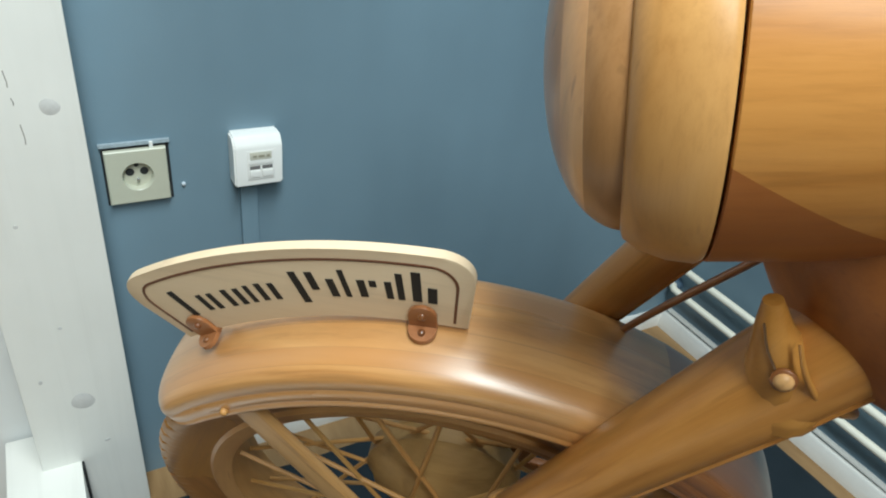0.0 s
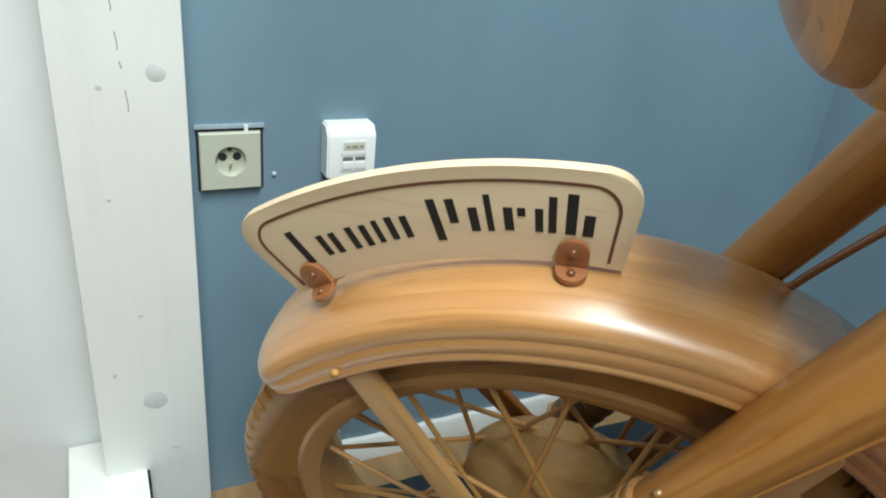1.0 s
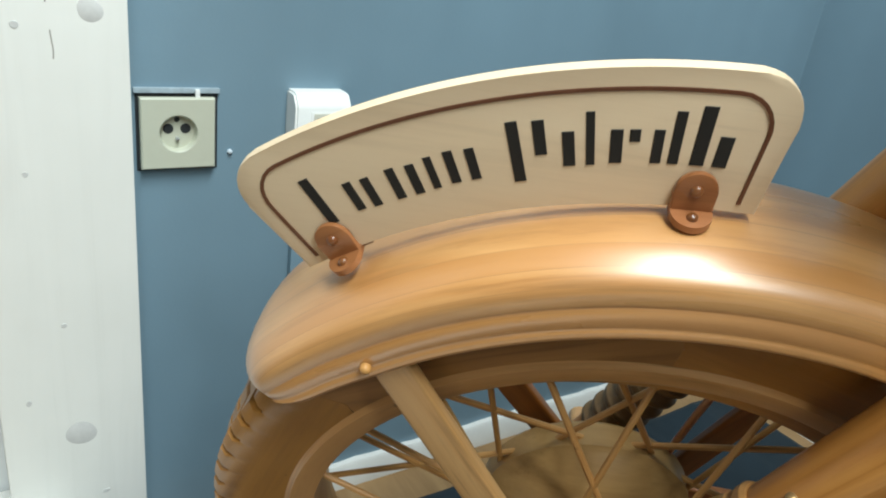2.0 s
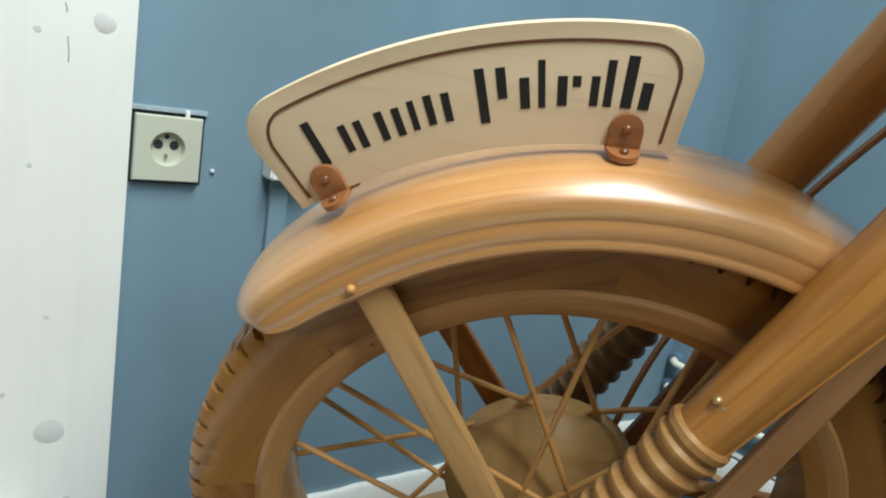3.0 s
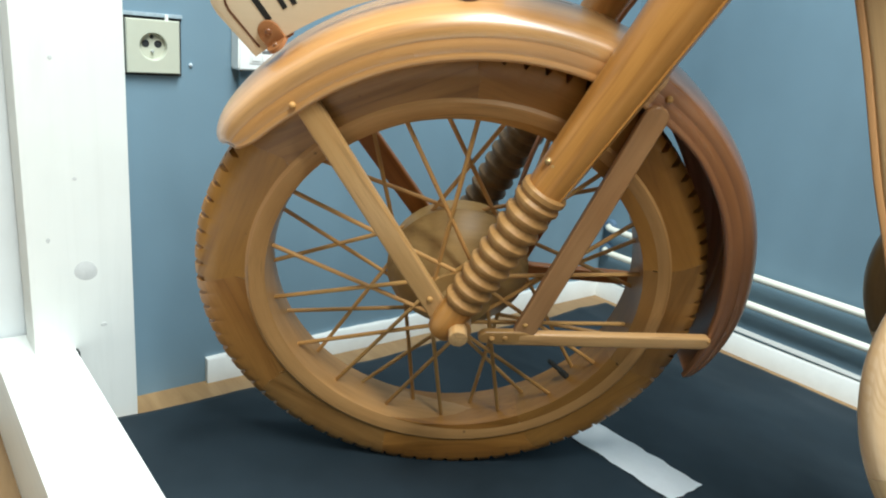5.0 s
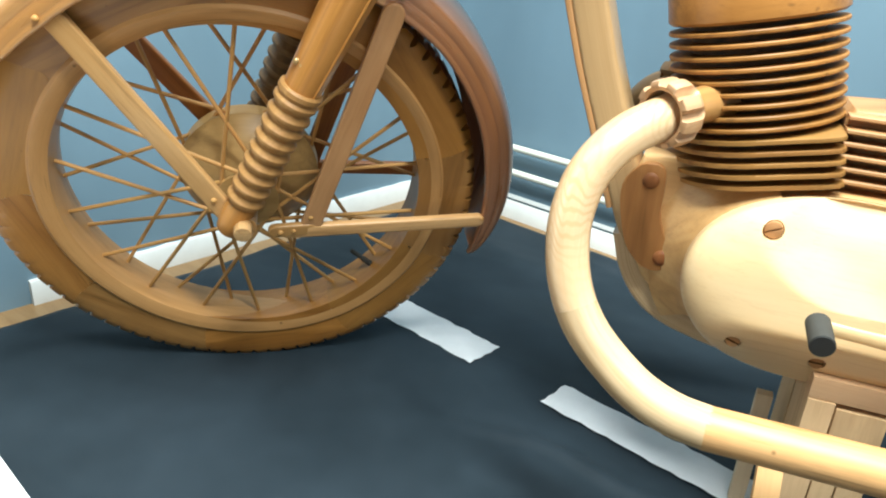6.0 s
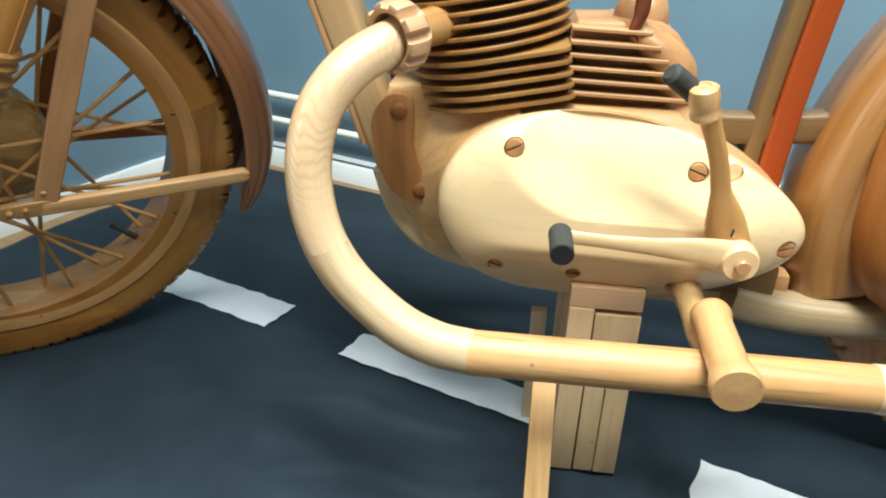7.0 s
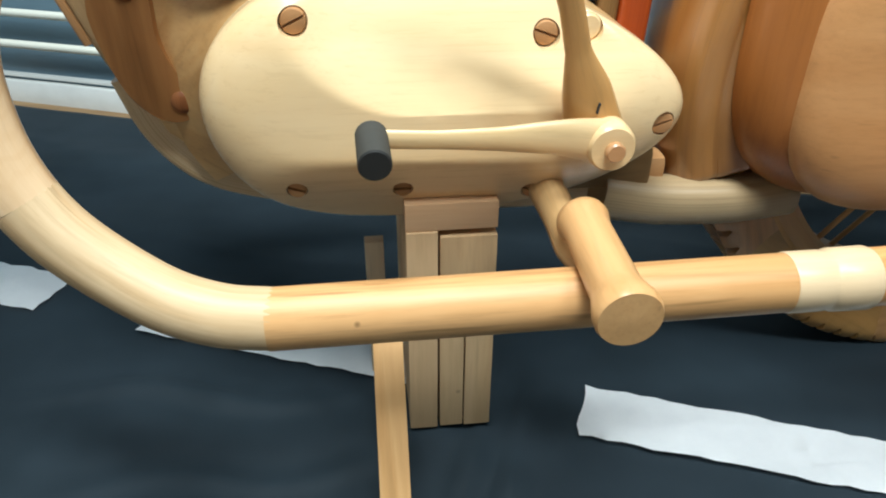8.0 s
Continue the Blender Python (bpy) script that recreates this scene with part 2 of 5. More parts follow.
BLUE = wall_paint("blue_wall_paint", (0.168, 0.262, 0.326))
WHITE_WALL = wall_paint("white_wall_paint", (0.80, 0.83, 0.83), 0.6)
# mid grey so that the unseen ceiling bounces little light
CEIL = plain("ceiling_paint", (0.27, 0.27, 0.265), 0.8, 0.05, 8.0)
POST_M, BEAM_M = white_wood("white_pine_post", "z"), white_wood("white_pine_beam", "x")
CLOTH, FLOOR_M = cloth_mat(), floor_mat()
SKIRT_M = plain("white_skirting", (0.74, 0.75, 0.72), 0.35, 0.10, 18.0)
TAPE_M = plain("white_tape", (0.94, 0.95, 0.96), 0.5, 0.06, 40.0, 0.25)
PIPE_M = plain("cream_pipe_paint", (0.80, 0.79, 0.68), 0.3, 0.05, 20.0)
IVORY = plain("ivory_plastic", (0.51, 0.525, 0.425), 0.35, 0.04, 60.0, 0.03)
WHITE_PL = plain("white_plastic", (0.80, 0.82, 0.80), 0.3, 0.03, 60.0, 0.03)
SLOT = plain("grey_slot", (0.16, 0.16, 0.16), 0.5, 0.15, 60.0)
PAINTED = plain("painted_screw", (0.50, 0.58, 0.64), 0.4, 0.08, 200.0)
DARK = plain("dark_gap", (0.015, 0.018, 0.02), 0.7, 0.2, 40.0)
RUBBER = plain("black_rubber", (0.050, 0.049, 0.043), 0.7, 0.25, 120.0, 0.2)
RUBBER.node_tree.nodes["Principled BSDF"].inputs["Specular IOR Level"].default_value = 0.2
INK = plain("black_paint", (0.010, 0.010, 0.009), 0.75, 0.15, 90.0)
BORDER = plain("brown_paint", (0.13, 0.045, 0.018), 0.5, 0.25, 90.0)
KNOT_M = plain("grey_knot", (0.57, 0.575, 0.56), 0.8, 0.12, 120.0)
CRACK_M = plain("grey_crack", (0.30, 0.28, 0.26), 0.8, 0.10, 120.0)
BRASS = plain("brass_screw", (0.55, 0.36, 0.16), 0.35, 0.15, 200.0, 0.1, 0.6)
STEEL = plain("steel_screw", (0.6, 0.62, 0.64), 0.3, 0.1, 200.0, 0.1, 0.9)


# ---------------------------------------------------------------- mesh helpers
def finish(name, bm, mat, parent=None, m=None, label="", sharp=38):
    me = bpy.data.meshes.new(name)
    bmesh.ops.recalc_face_normals(bm, faces=bm.faces)
    bm.to_mesh(me)
    bm.free()
    me.shade_smooth()
    me.set_sharp_from_angle(angle=radians(sharp))
    me.materials.append(mat)
    ob = new(name, me)
    if parent is not None:
        ob.parent = parent
    if m is not None:
        ob.matrix_basis = m
    if label:
        ob["label"] = label
    return ob


def part(name, bm, mat, parent, label="", m=None, sharp=38):
    return finish(name, bm, mat, parent, m, label, sharp)


def uv_of(bm):
    return bm.loops.layers.uv.verify()


def skin(rows, closed_u=False, closed_v=False, caps=False, uvs=None, bm=None):
    """A mesh over a grid of points, rows[i][j]; uvs(i, j) in metres."""
    bm = bm or bmesh.new()
    lay = uv_of(bm)
    nu, nv = len(rows), len(rows[0])
    v = [[bm.verts.new(p) for p in r] for r in rows]
    for i in range(nu if closed_u else nu - 1):
        for j in range(nv if closed_v else nv - 1):
            ids = [(i, j), (i + 1, j), (i + 1, j + 1), (i, j + 1)]
            try:
                f = bm.faces.new([v[a % nu][b % nv] for a, b in ids])
            except ValueError:
                continue
            if uvs:
                for lp, (a, b) in zip(f.loops, ids):
                    lp[lay].uv = uvs(a, b)
    if caps:
        for r in (v[0], v[-1]):
            try:
                bm.faces.new(r)
            except ValueError:
                pass
    return bm


def smooth_path(points, per=8):
    """A Catmull-Rom curve through points."""
    p = [Vector(q) for q in points]
    p = [2 * p[0] - p[1], *p, 2 * p[-1] - p[-2]]
    out = []
    for i in range(1, len(p) - 2):
        a, b, c, d = p[i - 1:i + 3]
        for k in range(per):
            t = k / per
            out.append(0.5 * (2 * b + (c - a) * t + (2 * a - 5 * b + 4 * c - d) * t * t + (3 * b - a - 3 * c + d) * t ** 3))
    return [*out, p[-2]]


def sweep(path, radius, sides=20, section=None, caps=True, bm=None, up=None, slant=0.0):
    """A tube along a path. radius: a number or f(share, distance); section: its outline as unit (a, b) pairs."""
    path = [Vector(q) for q in path]
    dist = [0.0]
    for a, b in zip(path, path[1:]):
        dist.append(dist[-1] + (b - a).length)
    ring = section or [(math.cos(2 * math.pi * k / sides), math.sin(2 * math.pi * k / sides)) for k in range(sides)]
    side = None
    rows = []
    for i, p in enumerate(path):
        t = (path[min(i + 1, len(path) - 1)] - path[max(i - 1, 0)]).normalized()
        if side is None:
            ref = Vector(up) if up else (Vector((0, 0, 1)) if abs(t.z) < 0.9 else Vector((1, 0, 0)))
            side = (ref - t * ref.dot(t)).normalized()
        else:
            side = (side - t * side.dot(t)).normalized()
        other = t.cross(side)
        r = radius(dist[i] / dist[-1], dist[i]) if callable(radius) else radius
        rows.append([p + r * (a * side + b * other) for a, b in ring])
    r0 = radius(0.5, dist[-1] / 2) if callable(radius) else radius
    return skin(rows, closed_v=True, caps=caps, uvs=lambda a, b: (dist[a] + slant * r0 * math.sin(b / len(ring) * 6.28), b / len(ring) * 6.28 * r0), bm=bm)


def lathe(profile, seg=48, axis="y", at=(0, 0, 0), bm=None, closed=False):
    """A body of revolution; profile as (radius, place along the axis)."""
    at = Vector(at)
    rows = []
    for k in range(seg):
        a = 2 * math.pi * k / seg
        c, s = math.cos(a), math.sin(a)
        if axis == "y":
            rows.append([at + Vector((r * c, h, r * s)) for r, h in profile])
        elif axis == "x":
            rows.append([at + Vector((h, r * c, r * s)) for r, h in profile])
        else:
            rows.append([at + Vector((r * c, r * s, h)) for r, h in profile])
    bm = skin(rows, closed_u=True, closed_v=closed, uvs=lambda a, b: (a / seg * 6.28 * max(p[0] for p in profile), b * 0.01), bm=bm)
    bmesh.ops.remove_doubles(bm, verts=bm.verts, dist=1e-6)
    return bm


def box(sx, sy, sz, at=(0, 0, 0), bevel=0.0, seg=2, m=None, bm=None):
    bm = bm or bmesh.new()
    mat = Matrix.Translation(at) @ (m or Matrix()) @ Matrix.Diagonal((sx, sy, sz, 1))
    made = bmesh.ops.create_cube(bm, size=1.0, matrix=mat)
    if bevel:
        edges = list({e for v in made["verts"] for e in v.link_edges})
        bmesh.ops.bevel(bm, geom=edges, offset=bevel, segments=seg, affect="EDGES", profile=0.7)
    return bm


def prism(outline, y0, y1, bevel=0.0, seg=2, bm=None):
    """A plate: an outline of (x, z) pairs, thick from y0 to y1."""
    bm = bm or bmesh.new()
    a = [bm.verts.new((x, y0, z)) for x, z in outline]
    b = [bm.verts.new((x, y1, z)) for x, z in outline]
    faces = [bm.faces.new(a), bm.faces.new(b[::-1])]
    n = len(a)
    for i in range(n):
        faces.append(bm.faces.new((a[i], b[i], b[(i + 1) % n], a[(i + 1) % n])))
    if bevel:
        edges = [e for f in faces[:2] for e in f.edges]
        bmesh.ops.bevel(bm, geom=edges, offset=bevel, segments=seg, affect="EDGES", profile=0.6)
    return bm


def capsule(p0, p1, r0, r1, n=10):
    """The outline round two circles in the x-z plane."""
    p0, p1 = Vector(p0), Vector(p1)
    d = p1 - p0
    L = d.length
    base = math.atan2(d.y, d.x)
    k = math.acos(max(-1.0, min(1.0, (r0 - r1) / L)))
    out = []
    for i in range(n + 1):
        a = base - k + 2 * k * i / n
        out.append((p1.x + r1 * math.cos(a), p1.y + r1 * math.sin(a)))
    for i in range(n + 1):
        a = base + k + (2 * math.pi - 2 * k) * i / n
        out.append((p0.x + r0 * math.cos(a), p0.y + r0 * math.sin(a)))
    return out


def screw(name, parent, mat, where, r=0.006, h=0.004, slot=0.0, m=None, direction=(0, -1, 0), turn=0.0):
    """A round-headed screw, with a sawn slot where slot > 0."""
    prof = [(0.0001, h), (r * 0.5, h * 0.93), (r * 0.85, h * 0.65), (r, h * 0.2), (r, -0.002)]
    bm = bmesh.new()
    if slot:
        # two half discs with rounded rims over a round foot, so that a clean slot stays open between them
        e = h * 0.22
        for s in (-1, 1):
            a0 = math.asin(slot / r)
            arc = [a0 + (math.pi - 2 * a0) * k / 14 for k in range(15)]
            rows = []
            for q, z in ((1.0, -0.003), (1.0, h - e), (1.0 - 0.35 * e / r, h - 0.3 * e), (1.0 - e / r, h)):
                rows.append([(q * r * math.cos(t), s * max(slot, q * r * math.sin(t)), z) for t in arc])
            skin(rows, closed_v=True, caps=True, bm=bm)
        lathe([(0.0001, 0.4 * h), (r * 0.97, 0.4 * h), (r * 0.97, -0.003)], 28, "z", bm=bm)
    else:
        lathe(prof, 20, "z", bm=bm)
    q = Vector(direction).to_track_quat("Z", "X").to_matrix().to_4x4() @ Matrix.Rotation(turn, 4, "Z")
    return part(name, bm, mat, parent, m=(m or Matrix()) @ Matrix.Translation(where) @ q)


# ---------------------------------------------------------------- the room
XL, YR, ZF, ZC = -0.573, 1.0, -0.024, 2.7      # blue wall faces, floor and ceiling


def slab(name, x0, x1, y0, y1, z0, z1, mat, label, category):
    bm = box(x1 - x0, y1 - y0, z1 - z0)
    return tagged(finish(name, bm, mat, m=pose((x0 + x1) / 2, (y0 + y1) / 2, (z0 + z1) / 2)), label, category, kind="structure")


slab("floor", -0.8, 4.2, -4.2, 1.2, ZF - 0.1, ZF, FLOOR_M, "beige wood-grained floor of the room", "floor")
slab("wall_left", XL - 0.15, XL, -0.34, 1.15, ZF, ZC, BLUE, "blue-grey glossy painted wall with sockets", "wall")
slab("wall_left_white", XL - 0.167, XL - 0.017, -4.2, -0.34, ZF, ZC, WHITE_WALL, "white painted wall beside the post", "wall")
slab("wall_right", XL, 4.2, YR, YR + 0.15, ZF, ZC, BLUE, "blue-grey glossy painted wall with heating pipes", "wall")
# unseen closing walls and ceiling; their colours are chosen to hold fill light down
slab("wall_far", 4.2, 4.35, -4.2, 1.15, ZF, ZC, BLUE, "plain unseen closing wall, blue-grey to lower the fill light", "wall")
slab("wall_back", -0.74, 4.2, -4.35, -4.2, ZF, ZC, BLUE, "plain unseen closing wall, blue-grey to lower the fill light", "wall")
slab("ceiling", -0.8, 4.4, -4.4, 1.2, ZC, ZC + 0.1, CEIL, "plain unseen ceiling, darkened to cut bounced light", "ceiling")


def skirting(name, x0, x1, y0, y1, z0, z1, seed):
    """A white skirting strip whose top edge is chipped and uneven."""
    rnd = random.Random(seed)
    along_x = x1 - x0 > y1 - y0
    n = 40
    rows = []
    for i in range(n + 1):
        t = i / n
        top = z1 + rnd.uniform(-0.0018, 0.0018)
        if along_x:
            x = x0 + (x1 - x0) * t
            rows.append([(x, y1, z0), (x, y0, z0), (x, y0, top - 0.004), (x, y0 + 0.003, top), (x, y1, top)])
        else:
            y = y0 + (y1 - y0) * t
            rows.append([(x0, y, z0), (x1, y, z0), (x1, y, top - 0.004), (x1 - 0.003, y, top), (x0, y, top)])
    ob = finish(name, skin(rows, closed_v=True, caps=True), SKIRT_M)
    return tagged(ob, "white skirting strip with a chipped edge along the wall", "baseboard", kind="structure")


skirting("baseboard", XL, XL + 0.012, -0.113, YR - 0.012, ZF, 0.026, 3)
skirting("baseboard", XL, 4.2, YR - 0.012, YR, ZF, 0.026, 4)
# the thin raised cable strip that runs over the skirting
skirting("trim", XL + 0.02, 4.2, YR - 0.007, YR, 0.032, 0.040, 5)["label"] = "thin pale cable strip above the skirting"


def post():
    """The white-washed post beside the socket, with plugged knots."""
    bm = box(0.072, 0.144, ZC - ZF, bevel=0.004)
    ob = tagged(finish("post", bm, POST_M, m=pose(-0.537, -0.326, (ZC + ZF) / 2)), "thick white-washed wooden post standing against the wall", "post", kind="structure")
    zc = (ZC + ZF) / 2
    for y, z, ry, rz in ((-0.287, 0.715, 0.0125, 0.0115), (-0.322, 0.247, 0.0180, 0.0165), (-0.349, 0.699, 0.004, 0.004),
                         (-0.30, 0.155, 0.005, 0.003), (-0.352, 0.56, 0.003, 0.003), (-0.33, 0.39, 0.003, 0.003), (-0.31, 0.86, 0.004, 0.003),
                         (-0.37, 0.30, 0.003, 0.004)):
        k = bmesh.new()
        ring = []
        for i in range(32):
            a = 2 * math.pi * i / 32
            w = 1 + 0.05 * math.sin(2 * a + 40 * z) + 0.03 * math.sin(3 * a + 90 * z)
            ring.append((0.0, ry * w * math.cos(a), rz * w * math.sin(a)))
        lathe_rows = [[(0.0003, 0, 0)] * 32, [(0.0003, 0.8 * b, 0.8 * c) for a, b, c in ring], [(-0.0006, b, c) for a, b, c in ring]]
        skin(lathe_rows, closed_v=True, bm=k)
        part("knot", k, KNOT_M, ob, "grey knot under thin paint", m=pose(0.0362, y + 0.326, z - zc))
    for y, z0, z1 in ((-0.3280, 0.784, 0.800), (-0.3255, 0.742, 0.762), (-0.3235, 0.720, 0.729), (-0.3200, 0.670, 0.696)):
        c = smooth_path([(0, 0, z0), (0, 0.0004, (z0 * 2 + z1) / 3), (0, -0.0005, (z0 + 2 * z1) / 3), (0, -0.0012, z1)], 5)
        part("crack", sweep(c, 0.0006, 5), CRACK_M, ob, "thin drying crack", m=pose(0.036, y + 0.326, -zc))
    return ob


post()
bm = box(4.0, 0.105, 0.147, bevel=0.003)
tagged(finish("kerb_beam", bm, BEAM_M, m=pose(-0.585 + 2.0, -0.3955, ZF + 0.0735)), "white-painted board edging the exhibit's stage", "beam", kind="structure")
bm = box(0.016, 0.0035, 0.14)
tagged(finish("trim", bm, DARK, m=pose(-0.4928, -0.3413, 0.0520)), "dark strip on the board's inner side next to the post", "joint", kind="structure")


# the black cloth of the stage
def tape_line(x):
    return 0.370 - 0.0264 * (x + 0.04)


def cloth():
    rows = []
    nx, ny = 300, 170
    creases = ((0.62, -0.10, 1.25, 0.16, 0.0045), (0.30, -0.22, 0.95, 0.02, 0.0035), (1.05, -0.22, 1.75, 0.30, 0.0045), (0.55, 0.02, 0.72, -0.33, 0.0035), (0.86, -0.30, 1.10, 0.40, 0.003), (-0.10, -0.30, 0.50, -0.12, 0.003),
               (0.735, 0.43, 0.728, 0.12, 0.008), (0.765, 0.40, 0.775, 0.12, 0.006), (0.20, 0.20, 0.60, 0.30, 0.005), (0.35, 0.10, 0.66, 0.22, 0.004))
    x0, x1, y0, y1 = -0.487, 2.6, -0.343, 0.937
    for i in range(nx + 1):
        row = []
        for j in range(ny + 1):
            x, y = x0 + (x1 - x0) * i / nx, y0 + (y1 - y0) * j / ny
            d = Vector((x * 1.3 + 0.6 * y, y * 3.4 - 0.5 * x, 0.0))
            calm = min(1.0, max(0.0, (min(abs(y - tape_line(x)), 0.25) - 0.05) / 0.10))
            fold = abs(noise.noise(d * 1.7)) * 0.010 + calm * 0.006 * (0.5 + 0.5 * noise.noise(Vector((x * 3.1 + 0.8 * y, y * 6.5 - 0.9 * x, 7.0))))
            h = 0.004 * noise.noise(Vector((x * 4, y * 5, 2.0))) - fold + 0.001 * noise.noise(Vector((x * 17, y * 23, 4.0)))
            for ax, ay, bx, by, tall in creases:
                dx, dy = bx - ax, by - ay
                q = max(0.0, min(1.0, ((x - ax) * dx + (y - ay) * dy) / (dx * dx + dy * dy)))
                off = math.hypot(x - ax - q * dx, y - ay - q * dy + 0.012 * math.sin(9 * q + 5 * ax))
                h += tall * math.sin(math.pi * q) ** 0.6 * (math.exp(-(off / 0.011) ** 2) - 0.6 * math.exp(-((off - 0.022) / 0.014) ** 2))
            h -= 0.014 * math.exp(-((x + 0.17) / 0.24) ** 2 - ((y - 0.12) / 0.16) ** 2)
            edge = min(i, nx - i, j, ny - j)
            if edge == 0:
                h = ZF + 0.003
            wob = 0.006 * noise.noise(Vector((x * 6, y * 6, 9.0)))
            row.append((x + (wob if i == 0 else 0), y + (wob if j == ny else 0), min(h, 0.0) if edge else h))
        rows.append(row)
    ob = finish("stage_cloth", skin(rows), CLOTH, sharp=80)
    return tagged(ob, "black cloth spread over the stage floor with soft folds", "cloth", kind="structure")


cloth()


def tape(x0, x1, y0, y1, seed, skew=0.0):
    rnd = random.Random(seed)
    n = 26
    rows = []
    for i in range(n + 1):
        t = i / n
        x = x0 + (x1 - x0) * t
        row = []
        for j in range(7):
            s = j / 6
            e = 0.0022 * (1 if j in (0, 6) else 0.3)
            ex = rnd.uniform(-0.0022, 0.0022) if i in (0, n) else 0.0
            row.append((x + ex + skew * (s - 0.5), y0 + (y1 - y0) * s + rnd.uniform(-e, e), 0.0025 + 0.0007 * noise.noise(Vector((x * 30, s * 4, seed)))))
        rows.append(row)
    bm = skin(rows)
    bmesh.ops.solidify(bm, geom=bm.faces[:], thickness=0.0012)
    ob = finish("tape_strip", bm, TAPE_M, sharp=60)
    return tagged(ob, "torn white tape strip laid as a road line on cloth", "tape", "road line dashes")


for k, (a, b) in enumerate(((-0.235, 0.149), (0.297, 0.68), (0.827, 1.21), (1.36, 1.74))):
    mid, half = 0.370 - 0.014 * k + (-0.003, 0.005, -0.006, -0.006)[k], (0.0395, 0.035, 0.036, 0.036)[k]
    tape(a, b, mid - half, mid + half, 20 + k)


# ---------------------------------------------------------------- things on the blue walls
def wall_socket():
    """Ivory power socket in a recessed, loosely fitted box; x points out of the wall."""
    root = tagged(new("wall_socket"), "ivory wall power socket with two holes and an earth pin", "socket")
    root.matrix_basis = pose(XL, -0.195, 0.579)
    part("back_box", box(0.0015, 0.0890, 0.0900, (0.00075, 0.0012, 0.0005)), DARK, root, "dark open box edge")
    frame_bm = box(0.005, 0.093, 0.006, (0.003, 0.001, 0.0475), 0.0015)
    part("plaster_edge", frame_bm, plain("blue_plaster", (0.32, 0.40, 0.45), 0.6, 0.4, 90.0), root, "paint-smeared plaster edge")
    part("screw_tab", box(0.005, 0.005, 0.010, (0.006, 0.022, 0.0445), 0.001), WHITE_PL, root, "white fixing tab")
    n = 40
    rows = []
    for k in range(n):
        a = 2 * math.pi * k / n
        c, s = math.cos(a), math.sin(a)
        q = 0.0405 / max(abs(c), abs(s))
        rows.append([(0.004, q * c, q * s), (0.0105, q * c, q * s), (0.012, 0.965 * q * c, 0.965 * q * s), (0.012, 0.0215 * c, 0.0215 * s),
                     (0.011, 0.0205 * c, 0.0205 * s), (0.0025, 0.0190 * c, 0.0190 * s), (0.0025, 0.0001 * c, 0.0001 * s)])
    face = part("cover_plate", skin(rows, closed_u=True), IVORY, root, sharp=30)
    for y in (-0.0095, 0.0095):
        part("hole", lathe([(0.0001, 0.0033), (0.0054, 0.0033), (0.0058, 0.0028), (0.0058, 0.002)], 18, "x", (0, y, 0.004)), DARK, face, "dark contact hole")
    part("earth_pin", lathe([(0.0001, 0.0085), (0.0016, 0.0080), (0.0022, 0.006), (0.0022, 0.002)], 14, "x", (0, 0.0, -0.0075)), STEEL, face, "small metal earth pin")
    part("earth_pin", lathe([(0.0001, 0.0035), (0.003, 0.0033), (0.0035, 0.002)], 14, "x", (0, 0.0, 0.0145)), DARK, face)
    return root


wall_socket()


def phone_box():
    """White surface-mounted data socket with two shuttered jacks."""
    root = tagged(new("data_socket"), "white surface-mounted data socket with two jacks", "socket")
    root.matrix_basis = pose(XL, -0.030, 0.590)
    prof = [(0.0, -0.0395), (0.030, -0.0395), (0.033, -0.037), (0.034, 0.022), (0.032, 0.028), (0.024, 0.0385), (0.020, 0.0395), (0.0, 0.0395)]
    bm = bmesh.new()
    a = [bm.verts.new((x, -0.036, z)) for x, z in prof]
    b = [bm.verts.new((x, 0.036, z)) for x, z in prof]
    n = len(a)
    sides = [bm.faces.new(a), bm.faces.new(b[::-1])]
    for i in range(n):
        bm.faces.new((a[i], b[i], b[(i + 1) % n], a[(i + 1) % n]))
    bmesh.ops.bevel(bm, geom=[e for f in sides for e in f.edges], offset=0.0025, segments=2, affect="EDGES")
    body = part("housing", bm, WHITE_PL, root)
    part("label_window", box(0.0015, 0.032, 0.012, (0.0346, 0.003, 0.0105), 0.0004), plain("label_card", (0.56, 0.56, 0.48), 0.5, 0.06, 80.0), body, "clear label window")
    for y, w in ((-0.007, 0.006), (0.003, 0.009), (0.013, 0.005)):
        part("label_bar", box(0.0008, w, 0.0035, (0.0354, y + 0.001, 0.010)), plain("label_print", (0.30, 0.29, 0.22), 0.6), body, "faint printed bar")
    part("jack_frame", box(0.0016, 0.040, 0.046, (0.0336, 0.003, -0.0045), 0.0006), WHITE_PL, body, "raised jack frame")
    part("crossbar", box(0.0018, 0.036, 0.007, (0.0344, 0.003, 0.0005), 0.0006), WHITE_PL, body)
    for y in (-0.007, 0.0115):
        part("jack", box(0.002, 0.0155, 0.006, (0.0335, y + 0.001, -0.0085), 0.0003), SLOT, body, "dark open jack")
        part("shutter", box(0.0022, 0.0155, 0.0105, (0.0345, y + 0.001, -0.0185), 0.0008), WHITE_PL, body, "white dust shutter")
    return root


phone_box()
bm = box(0.011, 0.026, 0.552, bevel=0.002)
tagged(finish("cable_duct", bm, BLUE, m=pose(XL + 0.0055, -0.041, 0.0272 + 0.274)), "blue-painted cable duct below the data socket", "duct")
ws = tagged(new("wall_screw"), "small paint-smeared screw head in the blue wall", "screw")
ws.matrix_basis = pose(XL, -0.134, 0.553)
screw("head", ws, PAINTED, (0.001, 0, 0), 0.0032, 0.003, direction=(1, 0, 0))


